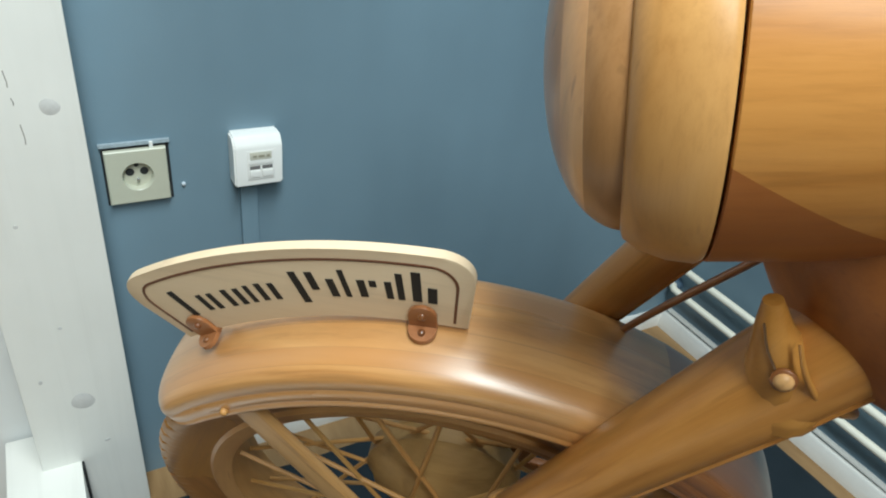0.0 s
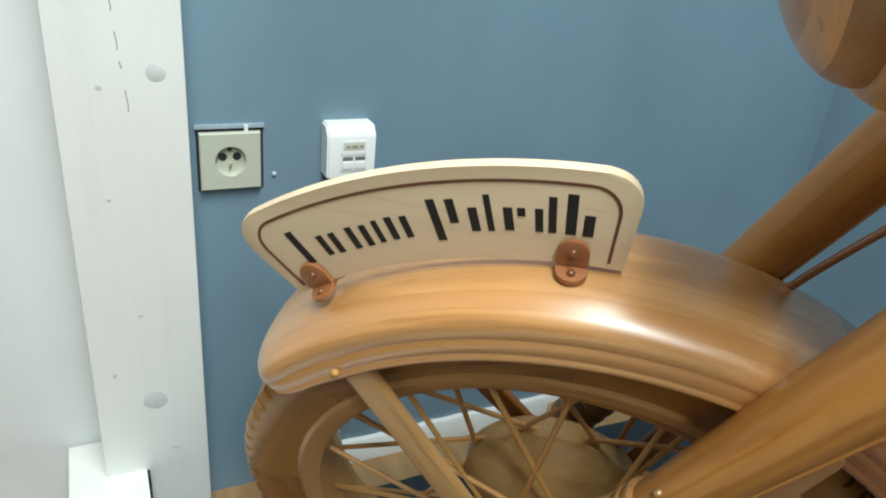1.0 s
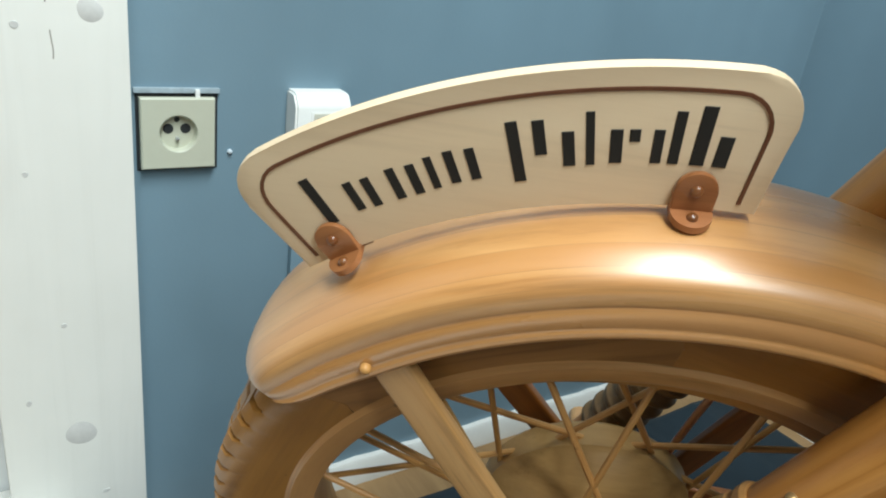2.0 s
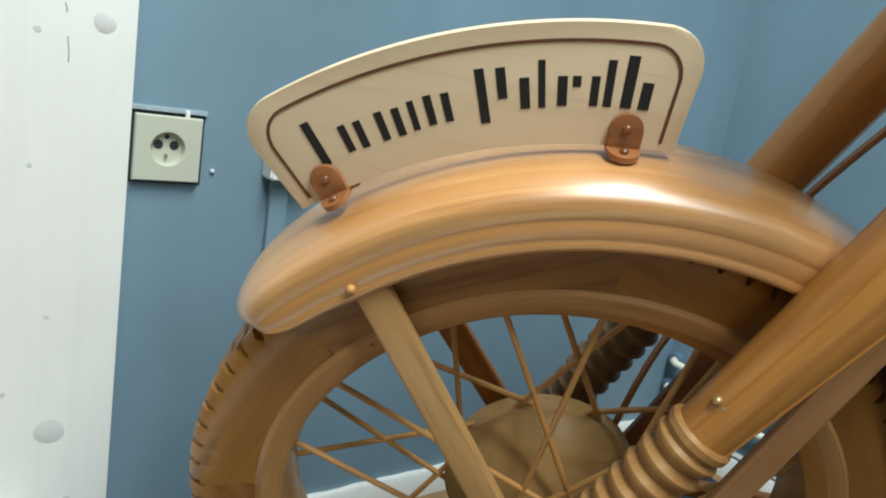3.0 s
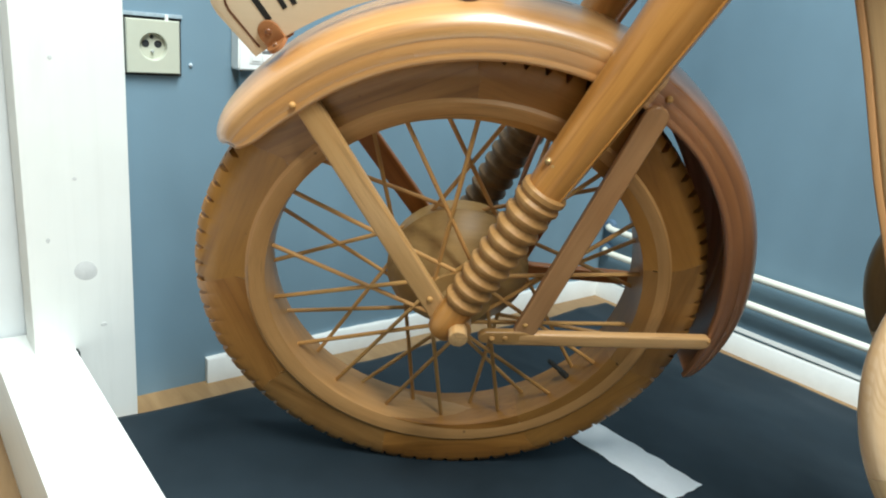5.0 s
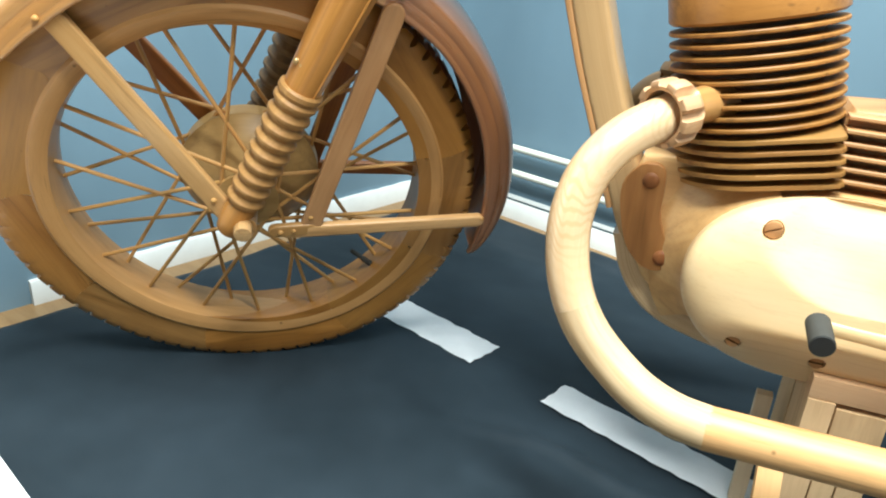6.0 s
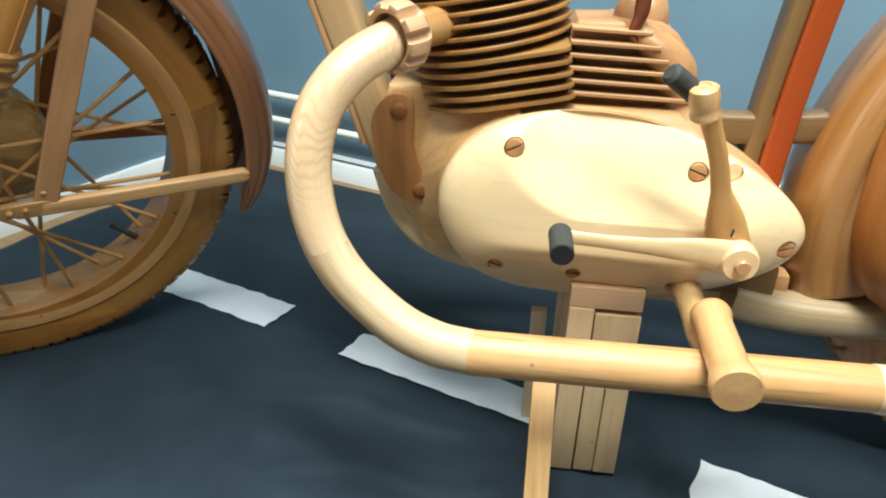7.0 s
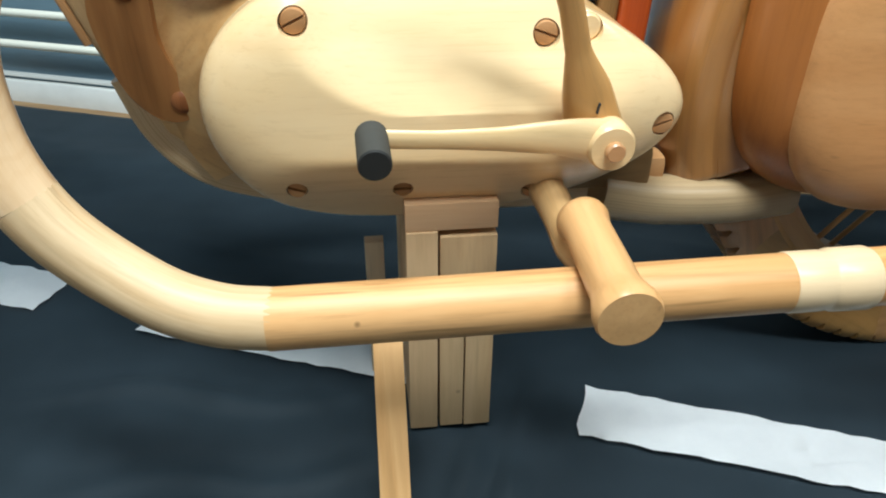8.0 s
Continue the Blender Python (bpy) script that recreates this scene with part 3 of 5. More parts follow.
def heating_pipes():
    for z in (0.176, 0.111):
        root = tagged(new("heating_pipe"), "cream-painted heating pipe along the wall", "pipe", "heating pipes")
        path = [(4.1, YR - 0.026, z)] + [(x, YR - 0.026, z) for x in np.linspace(3.5, -0.52, 12)]
        bend = [(-0.535, YR - 0.027, z + 0.001), (-0.546, YR - 0.021, z + 0.002), (-0.551, YR - 0.010, z + 0.002), (-0.552, YR + 0.003, z + 0.002)]
        part("tube", sweep(path + bend, 0.0085, 14), PIPE_M, root)
        part("rosette", lathe([(0.009, -0.014), (0.017, -0.012), (0.019, -0.002), (0.019, 0.0)], 20, "y", (-0.552, YR, z + 0.002)), plain("blue_rosette", (0.10, 0.17, 0.25), 0.4), root, "blue-painted wall rosette")
        for x in (0.35, 1.6):
            part("clip", box(0.012, 0.022, 0.006, (x, YR - 0.013, z - 0.011), 0.001), PIPE_M, root)


heating_pipes()


# ---------------------------------------------------------------- the wooden motorcycle
BIKE = pose(-0.0438, 0.1095, 0, 0, 0, 21.8)
FRONT = BIKE.inverted() @ pose(-0.0898, 0.0672, 0.3125, 17.55, 0, 53.3)   # wheel centre, turned to the rider's left
bike = tagged(new("motorcycle"), "life-size motorcycle carved from varnished wood, front wheel turned", "motorcycle")
bike.matrix_basis = BIKE


def polar(r, deg):
    """A point of the wheel plane; degrees from straight up towards the rear."""
    a = radians(deg)
    return Vector((r * math.sin(a), 0, r * math.cos(a)))


def tyre(parent, m, tones, blocks=84):
    """Carved tyre glued up from straight-grained segments, with small notches along the tread's edges."""
    half = [(0.258, 0.034), (0.270, 0.0372), (0.289, 0.0372), (0.303, 0.0414), (0.319, 0.0424), (0.3300, 0.0405), (0.3362, 0.034), (0.3345, 0.014), (0.3375, 0.004)]
    prof = half + [(r, -w) for r, w in reversed(half)]
    per = 9
    seg = blocks * per
    prof = [(r + 0.006 if r > 0.3 else r, w) for r, w in prof]
    root = bpy.data.objects.new("tyre", None)
    scene.collection.objects.link(root)
    root.parent = parent
    if m is not None:
        root.matrix_basis = m
    joins = [int(seg * q) for q in (0, 0.11, 0.21, 0.31, 0.42, 0.54, 0.65, 0.75, 0.86, 1.0)]
    rnd = random.Random(8)
    for s0, (k0, k1) in enumerate(zip(joins, joins[1:])):
        mid = math.pi * (k0 + k1) / seg
        swell = rnd.uniform(-0.0004, 0.0004)
        rows = []
        for k in range(k0, k1 + 1):
            row = []
            cut = k % per in (0, 1)
            for i, (r, w) in enumerate(prof):
                a = 2 * math.pi * k / seg - mid
                # the joints run slantwise over the sidewall
                if k in (k0, k1) and i in (2, 3, 4, 5, 12, 13, 14, 15):
                    a += 0.014 * (3.5 - (i if i < 9 else 17 - i))
                rr = r - ((0.012 if i in (6, 11) else 0.010 if i in (7, 10) else 0.006 if i in (5, 12) else 0.005 if i in (8, 9) else 0.0) if cut else 0.0)
                ww = w * (0.985 if cut and i in (6, 11) else 1.0) + math.copysign(swell, w) * (1 if i in (2, 3, 4, 13, 14, 15) else 0)
                row.append((rr * math.sin(a), -ww, rr * math.cos(a)))
            rows.append(row)
        tone = tones[s0 % len(tones)]
        part("tyre_segment", skin(rows, closed_v=True, caps=True), wood(tone, "x", 0.40, 0.5, 0.0, 0.9), root, "carved tyre segment with notched tread", sharp=42, m=Matrix.Rotation(mid, 4, "Y"))
    return root


def wheel(name, m, rim_tone, drum_side):
    """A spoked wheel: hub with its spokes, rim and tyre as sub-parts."""
    s = drum_side
    prof = [(0.0001, 0.052 * s), (0.045, 0.052 * s), (0.050, 0.058 * s), (0.096, 0.056 * s), (0.101, 0.050 * s), (0.101, 0.026 * s), (0.094, 0.020 * s), (0.088, 0.008 * s),
            (0.060, -0.010 * s), (0.043, -0.022 * s), (0.030, -0.030 * s), (0.030, -0.036 * s), (0.044, -0.038 * s), (0.044, -0.044 * s), (0.026, -0.047 * s), (0.016, -0.060 * s), (0.0001, -0.062 * s)]
    hub = part(name, lathe(prof, 56), wood("drum", "x", 0.42, 0.6, 0.0, 0.45), bike, "turned hub drum with dowel spokes", m=m)
    ring = [(0.261, 0.034), (0.270, 0.039), (0.282, 0.0405), (0.287, 0.037), (0.283, 0.031), (0.276, 0.022), (0.274, 0.008), (0.274, -0.008), (0.276, -0.022), (0.283, -0.031),
            (0.287, -0.037), (0.282, -0.0405), (0.270, -0.039), (0.261, -0.034), (0.259, -0.024), (0.257, -0.012), (0.256, 0.0), (0.257, 0.012), (0.259, 0.024)]
    part("rim", lathe(ring, 120, closed=True), wood(rim_tone, "uv", 0.4), hub, "laminated wooden rim")
    tyre(hub, pose(-0.010, 0, 0.000) if name == "front_wheel" else None, ("oak", "tyre", "amber_oak") if name == "front_wheel" else ("rose", "tan"))
    mat = wood("gold", "x", 0.45)
    for k in range(18):
        for side in (-1, 1):
            base = 20.0 * k + (10.0 if side > 0 else 0.0)
            lean = 1 if k % 2 else -1
            drum = side == s
            r0, h0 = (0.097, 0.036 * side) if drum else (0.042, 0.041 * side)
            p0 = polar(r0, base + lean * (38 if drum else 58)) + Vector((0, h0, 0))
            p1 = polar(0.260, base) + Vector((0, 0.012 * side, 0))
            d = p1 - p0
            q = Matrix.Translation(p0) @ d.to_track_quat("X", "Z").to_matrix().to_4x4()
            me_bm = sweep([(0, 0, 0), (d.length, 0, 0)], 0.0030, 8, caps=False)
            part("spoke", me_bm, mat, hub, m=q)
    if name == "front_wheel":
        part("tyre_valve", sweep([polar(0.206, 132), polar(0.209, 132), polar(0.232, 132), polar(0.234, 132), polar(0.258, 132)], lambda s, q: 0.0026 if s < 0.03 else 0.0036 if s < 0.52 else 0.0048, 12), RUBBER, hub, "short black tyre valve")
    return hub


wheel("front_wheel", FRONT, "rimwood", 1)


def fender(name, m, a0, a1, outer_r, half, lip_r, tone, tip0, tip1, label, bow=0.0, taper=False):
    """A deep mudguard: a rounded channel swept round the wheel, with beaded edges and rounded tips. outer_r, lip_r: radii by degrees; bow: degrees by which the front end bows out; taper: the rear end thins out."""
    n = 90
    crown = []
    K = 10
    for i in range(2 * K + 1):
        t = (i - K) / K
        a = t * math.pi / 2
        crown.append((0.955 * math.copysign(abs(math.sin(a)) ** 0.76, t), -0.50 * (1 - abs(math.cos(a)) ** 0.66)))
    lip = [(0.950, -0.530), (0.952, -0.555), (0.966, -0.585), (0.983, -0.70), (0.983, -0.80), (0.980, -0.83), (0.990, -0.86), (1.01, -0.92), (1.0, -0.97), (0.98, -1.0)]
    unit = [(-w, d) for w, d in reversed(lip)] + crown + lip
    th = 0.009
    rows = []
    span = a1 - a0
    degs = [a0 + tip0 * (k / 12) ** 2 for k in range(12)]
    degs += [a0 + tip0 + (span - tip0 - tip1) * i / n for i in range(n + 1)]
    degs += [a1 - tip1 * (k / 12) ** 2 for k in range(11, -1, -1)]
    for deg in degs:
        R = outer_r(deg)
        depth = R - lip_r(deg)
        far = 1.0 + (0.20 * max(0.0, math.sin(math.pi * min(1.0, (deg - a0) / (span * 0.85)))) ** 0.45 if taper else 0.0)
        outer = [(half * w, depth * d * (1.0 + (far - 1.0) * max(0.0, -d) if w > 0 else 1.0)) for w, d in unit]
        inner = []
        for w, d in reversed(outer):
            q = max(-1.0, min(1.0, w / half))
            inner.append((w - th * q * (0.9 if abs(q) > 0.5 else 0.6), max(d - th * (1 - q * q) - 0.0005, -depth * (far if w > 0 else 1.0))))
        t = (deg - a0) / span
        e0, e1 = span * t / tip0, span * (1 - t) / tip1
        k = min(1.0, e0, e1)
        f = math.sqrt(max(0.0, 1 - (1 - k) ** 2))
        wf, df, drop = (0.78 + 0.22 * f, 0.60 + 0.40 * f, 0.16) if not bow else (0.90 + 0.10 * f, 0.28 + 0.72 * f, 0.45)
        if taper:
            wf, df, drop = 0.86 + 0.14 * f, 0.26 + 0.74 * f, 0.66
        row = []
        for w, d in outer + inner:
            p = polar(R + d * df - (1 - f) * depth * drop, deg + bow * min(1.0, w / half * w / half) * max(0.0, 1 - (deg - a0) / 22))
            row.append((p.x, w * wf, p.z))
        rows.append(row)
    ns = 2 * len(unit)
    R = outer_r(0.5 * (a0 + a1))
    bm = skin(rows, closed_v=True, caps=True, uvs=lambda a, b: (radians(degs[a] - a0) * R, min(b, ns - b) * 0.006))
    return part(name, bm, wood(tone, "uv", 0.32, 0.9, 0.0, 0.85, 0.0145), bike, label, m=m, sharp=45)


def guard_outer(deg):
    thin = float(np.interp(deg, (30, 50, 70, 85, 95, 107), (0.0, 0.004, 0.010, 0.015, 0.020, 0.026)))
    return 0.394 + 0.0117 * math.sin(radians(deg)) - 0.0017 * math.cos(radians(deg)) - thin


def guard_lip(deg):
    return float(np.interp(deg, (-58, -38, -22, -5, 12, 30, 45, 58, 78, 92, 108), (0.338, 0.332, 0.3345, 0.3385, 0.344, 0.349, 0.352, 0.349, 0.3430, 0.343, 0.345)))


fender("front_mudguard", FRONT, -58.2, 30.0, guard_outer, 0.066, guard_lip, "honey", 8.0, 0.01, "glossy laminated wooden mudguard", 5.5)
fender("mudguard_tail", FRONT, 30.0, 106.5, guard_outer, 0.066, guard_lip, "alder", 0.01, 20.0, "red-brown rear piece of the mudguard", taper=True)


def number_plate():
    """The curved ply plate on the mudguard with a brown border and dark lettering blocks."""
    r0, r1, a0, a1 = 0.3985, 0.4878, -41.1, 1.5
    out = []
    for i in range(31):
        out.append(polar(r0, a1 + (a0 - a1) * i / 30))
    c = 0.029
    for i in range(9):
        t = i / 8 * math.pi / 2
        out.append(polar(r1 - c + c * math.sin(t), a0 + math.degrees(c / r1) * (1 - math.cos(t))))
    g = math.degrees(c / r1)
    for i in range(1, 30):
        out.append(polar(r1, a0 + g + (a1 - a0 - 2 * g) * i / 30))
    for i in range(9):
        t = i / 8 * math.pi / 2
        out.append(polar(r1 - c + c * math.cos(t), a1 - math.degrees(c / r1) * (1 - math.sin(t))))
    plate = part("number_plate", prism([(p.x, p.z) for p in out], -0.0055, 0.0035, 0.0015), wood("ply", "x", 0.5, 0.4, 0.0, 0.25), bike, "pale plywood sign plate with a brown border", m=FRONT @ pose(0, -0.0045, 0), sharp=30)
    # border line
    ins = 0.0125
    path = []
    c2 = c - ins * 0.4
    g2 = math.degrees(c2 / r1)
    b0, b1, rr = a0 + 1.7, a1 - 1.75, r1 - ins
    path += [polar(r0 + 0.006 + (rr - c2 - r0 - 0.006) * i / 6, b0) for i in range(7)]
    path += [polar(rr - c2 + c2 * math.sin(t), b0 + g2 * (1 - math.cos(t))) for t in np.linspace(0.15, math.pi / 2, 7)]
    path += [polar(rr, b0 + g2 + (b1 - b0 - 2 * g2) * i / 26) for i in range(1, 26)]
    path += [polar(rr - c2 + c2 * math.cos(t), b1 - g2 * (1 - math.sin(t))) for t in np.linspace(0, math.pi / 2 - 0.15, 7)]
    path += [polar(rr - c2 + (r0 + 0.006 - rr + c2) * i / 6, b1) for i in range(7)]
    rows = []
    for i, p in enumerate(path):
        d = (path[min(i + 1, len(path) - 1)] - path[max(i - 1, 0)]).normalized()
        q = Vector((-d.z, 0, d.x)) * 0.0012
        rows.append([(p.x + q.x, -0.0055, p.z + q.z), (p.x + q.x, -0.0062, p.z + q.z), (p.x - q.x, -0.0062, p.z - q.z), (p.x - q.x, -0.0055, p.z - q.z)])
    part("border_line", skin(rows, closed_v=True, caps=True), BORDER, plate, "thin brown painted border")
    # dark blocks in place of the lettering: (degrees, foot, head, stroke width, slant)
    strokes = [(-35.4, 0.4205, 0.4575, 0.007), (-32.3, 0.4225, 0.4445, 0.006), (-30.7, 0.4215, 0.4435, 0.006),
               (-28.4, 0.4215, 0.4445, 0.006), (-26.7, 0.4215, 0.4435, 0.006), (-25.1, 0.4225, 0.4455, 0.005),
               (-23.4, 0.4235, 0.4465, 0.006), (-21.7, 0.4235, 0.4455, 0.006),
               (-18.2, 0.4175, 0.4585, 0.007), (-16.3, 0.4345, 0.4575, 0.007),
               (-14.2, 0.4255, 0.4485, 0.007), (-12.6, 0.4255, 0.4605, 0.005),
               (-10.7, 0.4265, 0.4485, 0.007), (-9.4, 0.4405, 0.4485, 0.006),
               (-7.7, 0.4265, 0.4485, 0.006), (-6.4, 0.4265, 0.4605, 0.006),
               (-4.6, 0.4265, 0.4645, 0.008), (-2.9, 0.4265, 0.4465, 0.008)]
    for deg, r_a, r_b, w in strokes:
        up = polar(1, deg)
        right = Vector((up.z, 0, -up.x))
        a, b = up * (r_a + 0.0015), up * (r_b + 0.0015)
        o = [a - right * w / 2, a + right * w / 2, b + right * w / 2, b - right * w / 2]
        part("letter_bar", prism([(q.x, q.z) for q in o], -0.0062, -0.0050, 0.0003, 1), INK, plate, "black painted bar")
    for deg in (-36.4, -4.1):
        mm = Matrix.Rotation(radians(deg), 4, "Y")
        br = bmesh.new()
        tab = [(-0.0125, 0.395), (0.0125, 0.395)] + [(0.0125 * math.cos(t), 0.413 + 0.0125 * math.sin(t)) for t in np.linspace(0, math.pi, 12)]
        prism(tab, -0.0105, -0.0062, 0.0012, bm=br)
        foot = [(0.0125, -0.004), (-0.0125, -0.004)] + [(-0.0125 * math.cos(t), -0.0125 - 0.0115 * math.sin(t)) for t in np.linspace(0, math.pi, 12)]
        a = [br.verts.new((x, y, 0.3955 - 0.0013 * max(0.0, (-y - 0.006) / 0.01) ** 1.5)) for x, y in foot]
        b = [br.verts.new((v.co.x, v.co.y, v.co.z + 0.0045)) for v in a]
        br.faces.new(a), br.faces.new(b[::-1])
        for i in range(len(a)):
            br.faces.new((a[i], b[i], b[(i + 1) % len(a)], a[(i + 1) % len(a)]))
        bk = part("bracket", br, wood("alder", "x", 0.4), plate, "red-brown wooden bracket", m=mm)
        if deg < -20:
            part("spacer", box(0.018, 0.008, 0.006, (0.010, 0.002, 0.3975), 0.001), wood("brown", "x"), plate, "dark spacer", m=mm)
        screw("screw", plate, wood("red", "x", 0.35), (0, -0.0105, 0.4135), 0.0038, 0.003, m=mm)
        screw("screw", plate, wood("red", "x", 0.35), (0, -0.0165, 0.3985), 0.0035, 0.003, m=mm, direction=(0, -0.25, 1))
    return plate


number_plate()


# -------- fork
def leg_at(v, side):
    if side < 0:
        return Vector((0.0769 + 0.474 * (v - 0.2), -0.0886 + 0.045 * (v - 0.2), v))
    return Vector((0.0750 + 0.40 * (v - 0.2), 0.0917 - 0.029 * (v - 0.2), v))


def fork_leg(side):
    d = (leg_at(1, side) - leg_at(0, side)).normalized()
    base = leg_at(0.0, side)
    m = FRONT @ Matrix.Translation(base) @ d.to_track_quat("Z", "X").to_matrix().to_4x4()
    L = 1.112
    # upper tube: rounded in front and outside, with a crisp keel and flat cheeks towards the rear
    oct_ = [(math.cos(radians(a)), math.sin(radians(a))) for a in range(-117, 118, 9)]
    oct_ += [(-0.50, 0.935), (-0.54, 0.925), (-0.94, 0.36), (-0.985, 0.15), (-0.985, -0.15), (-0.94, -0.36), (-0.54, -0.925), (-0.50, -0.935)]
    path = [(0, 0, 0.196 * L + 0.47 * i / 14) for i in range(15)]
    shaft = part("fork_leg", sweep(path, lambda s, q: 0.0235 + (0.0125 if side < 0 else 0.006) * min(1.0, s * 1.45), section=oct_), wood("amber", "z", 0.38, 1.0, 0.0, 0.4), bike, "wooden fork leg with a crisp keel edge", m=m, sharp=20)
    # bellows
    prof = [(0.0001, 0.030 * L), (0.021, 0.030 * L)]
    z0, z1, rings = 0.034 * L, 0.196 * L, 9
    for i in range(rings):
        zz = z0 + (z1 - z0) * i / rings
        h = (z1 - z0) / rings
        r = 0.0235 + 0.0035 * i / rings
        for q, rr in ((0.04, -0.0032), (0.22, -0.0006), (0.42, 0.0022), (0.62, 0.0022), (0.82, -0.001)):
            prof.append((r + rr, zz + h * q))
    prof += [(0.0265, z1), (0.0285, z1 + 0.002), (0.0285, z1 + 0.008), (0.026, z1 + 0.011), (0.0001, z1 + 0.011)]
    # far bellows: wood colour darkened to stand in for shade behind the wheel
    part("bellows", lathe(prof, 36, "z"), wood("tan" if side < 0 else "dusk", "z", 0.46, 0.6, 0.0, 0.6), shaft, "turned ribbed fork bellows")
    lug = bmesh.new()
    lathe([(0.0001, -0.014), (0.016, -0.013), (0.0195, -0.008), (0.021, 0.006), (0.0215, 0.020), (0.021, 0.038), (0.0001, 0.038)], 28, "z", bm=lug)
    part("fork_end", lug, wood("amber", "z", 0.4), shaft)
    ax = bmesh.new()
    hexa = [((0.0125 if k % 2 else 0.0120) * math.cos(radians(30 * k + 15)), (0.0125 if k % 2 else 0.0120) * math.sin(radians(30 * k + 15))) for k in range(12)]
    prism(hexa, -0.021, 0.0, 0.0018, bm=ax)
    nut_m = FRONT @ Matrix.Translation((-0.002, 0.112 * side, 0.008)) @ (Matrix() if side < 0 else Matrix.Rotation(math.pi, 4, "Z"))
    part("axle_nut", ax, wood("straw", "y", 0.35), bike, "carved axle nut", m=nut_m)
    return shaft


for s in (-1, 1):
    fork_leg(s)
part("axle", sweep([(0, -0.113, 0.006), (0, 0.113, 0.006)], 0.0155, 20), wood("tan", "y"), bike, m=FRONT)
tap = FRONT @ Matrix.Translation((0.074, -0.098, 0.246))
for q in ((0.0, 0.0, 0.0), (0.007, -0.003, -0.004)):
    screw("screw", bike, BRASS, q, 0.0042, 0.0055, m=tap, direction=(-0.6, -0.7, 0.2))


def bar(name, p, q, w, thick, tone, label="", y_in=0.0, round_ends=True, parent=bike):
    """A flat stay between two points of the wheel plane, leaning in by y_in at its second end."""
    p, q = Vector(p), Vector(q)
    d = q - p
    L = d.length
    o = capsule((0, 0), (L, 0), w / 2, w / 2, 8)
    ex = d.normalized()
    ey = (Vector((0, 1, 0)) - ex * ex.y).normalized()
    mm = FRONT @ Matrix.Translation(p) @ Matrix((ex, ey, ex.cross(ey))).transposed().to_4x4()
    bm = prism(o, -thick / 2, thick / 2, min(thick, w) * 0.28, 3)
    return part(name, bm, wood(tone, "x", 0.38), parent, label, m=mm)


for s in (-1, 1):
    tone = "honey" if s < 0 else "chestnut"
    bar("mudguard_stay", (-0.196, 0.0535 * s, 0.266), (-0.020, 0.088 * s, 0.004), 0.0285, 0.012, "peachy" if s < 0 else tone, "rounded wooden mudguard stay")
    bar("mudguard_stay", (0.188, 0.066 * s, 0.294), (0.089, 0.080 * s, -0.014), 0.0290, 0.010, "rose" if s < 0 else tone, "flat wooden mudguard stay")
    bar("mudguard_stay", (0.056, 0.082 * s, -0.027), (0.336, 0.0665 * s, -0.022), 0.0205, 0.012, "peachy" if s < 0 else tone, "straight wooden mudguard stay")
    bar("stay_lug", (0.038, 0.086 * s, -0.023), (0.088, 0.081 * s, -0.023), 0.020, 0.010, "tan", "small rounded stay lug")
    y = -1 if s < 0 else 1
    for x, yy, z in ((-0.040, 0.090, 0.034), (-0.027, 0.092, 0.016), (0.046, 0.091, -0.023), (0.064, 0.087, -0.023), (0.088, 0.083, -0.002)):
        screw("screw", bike, wood("gold", "x", 0.46), (x, yy * s, z), 0.0040, 0.0038, m=FRONT, direction=(0, y, 0))
    for x, yy, z in ((-0.211, 0.0672, 0.271), (0.198, 0.0655, 0.316), (0.342, 0.069, -0.018)):
        screw("screw", bike, wood("gold", "x", 0.46), (x, yy * s, z), 0.0040, 0.0038, m=FRONT, direction=(0, y, 0))


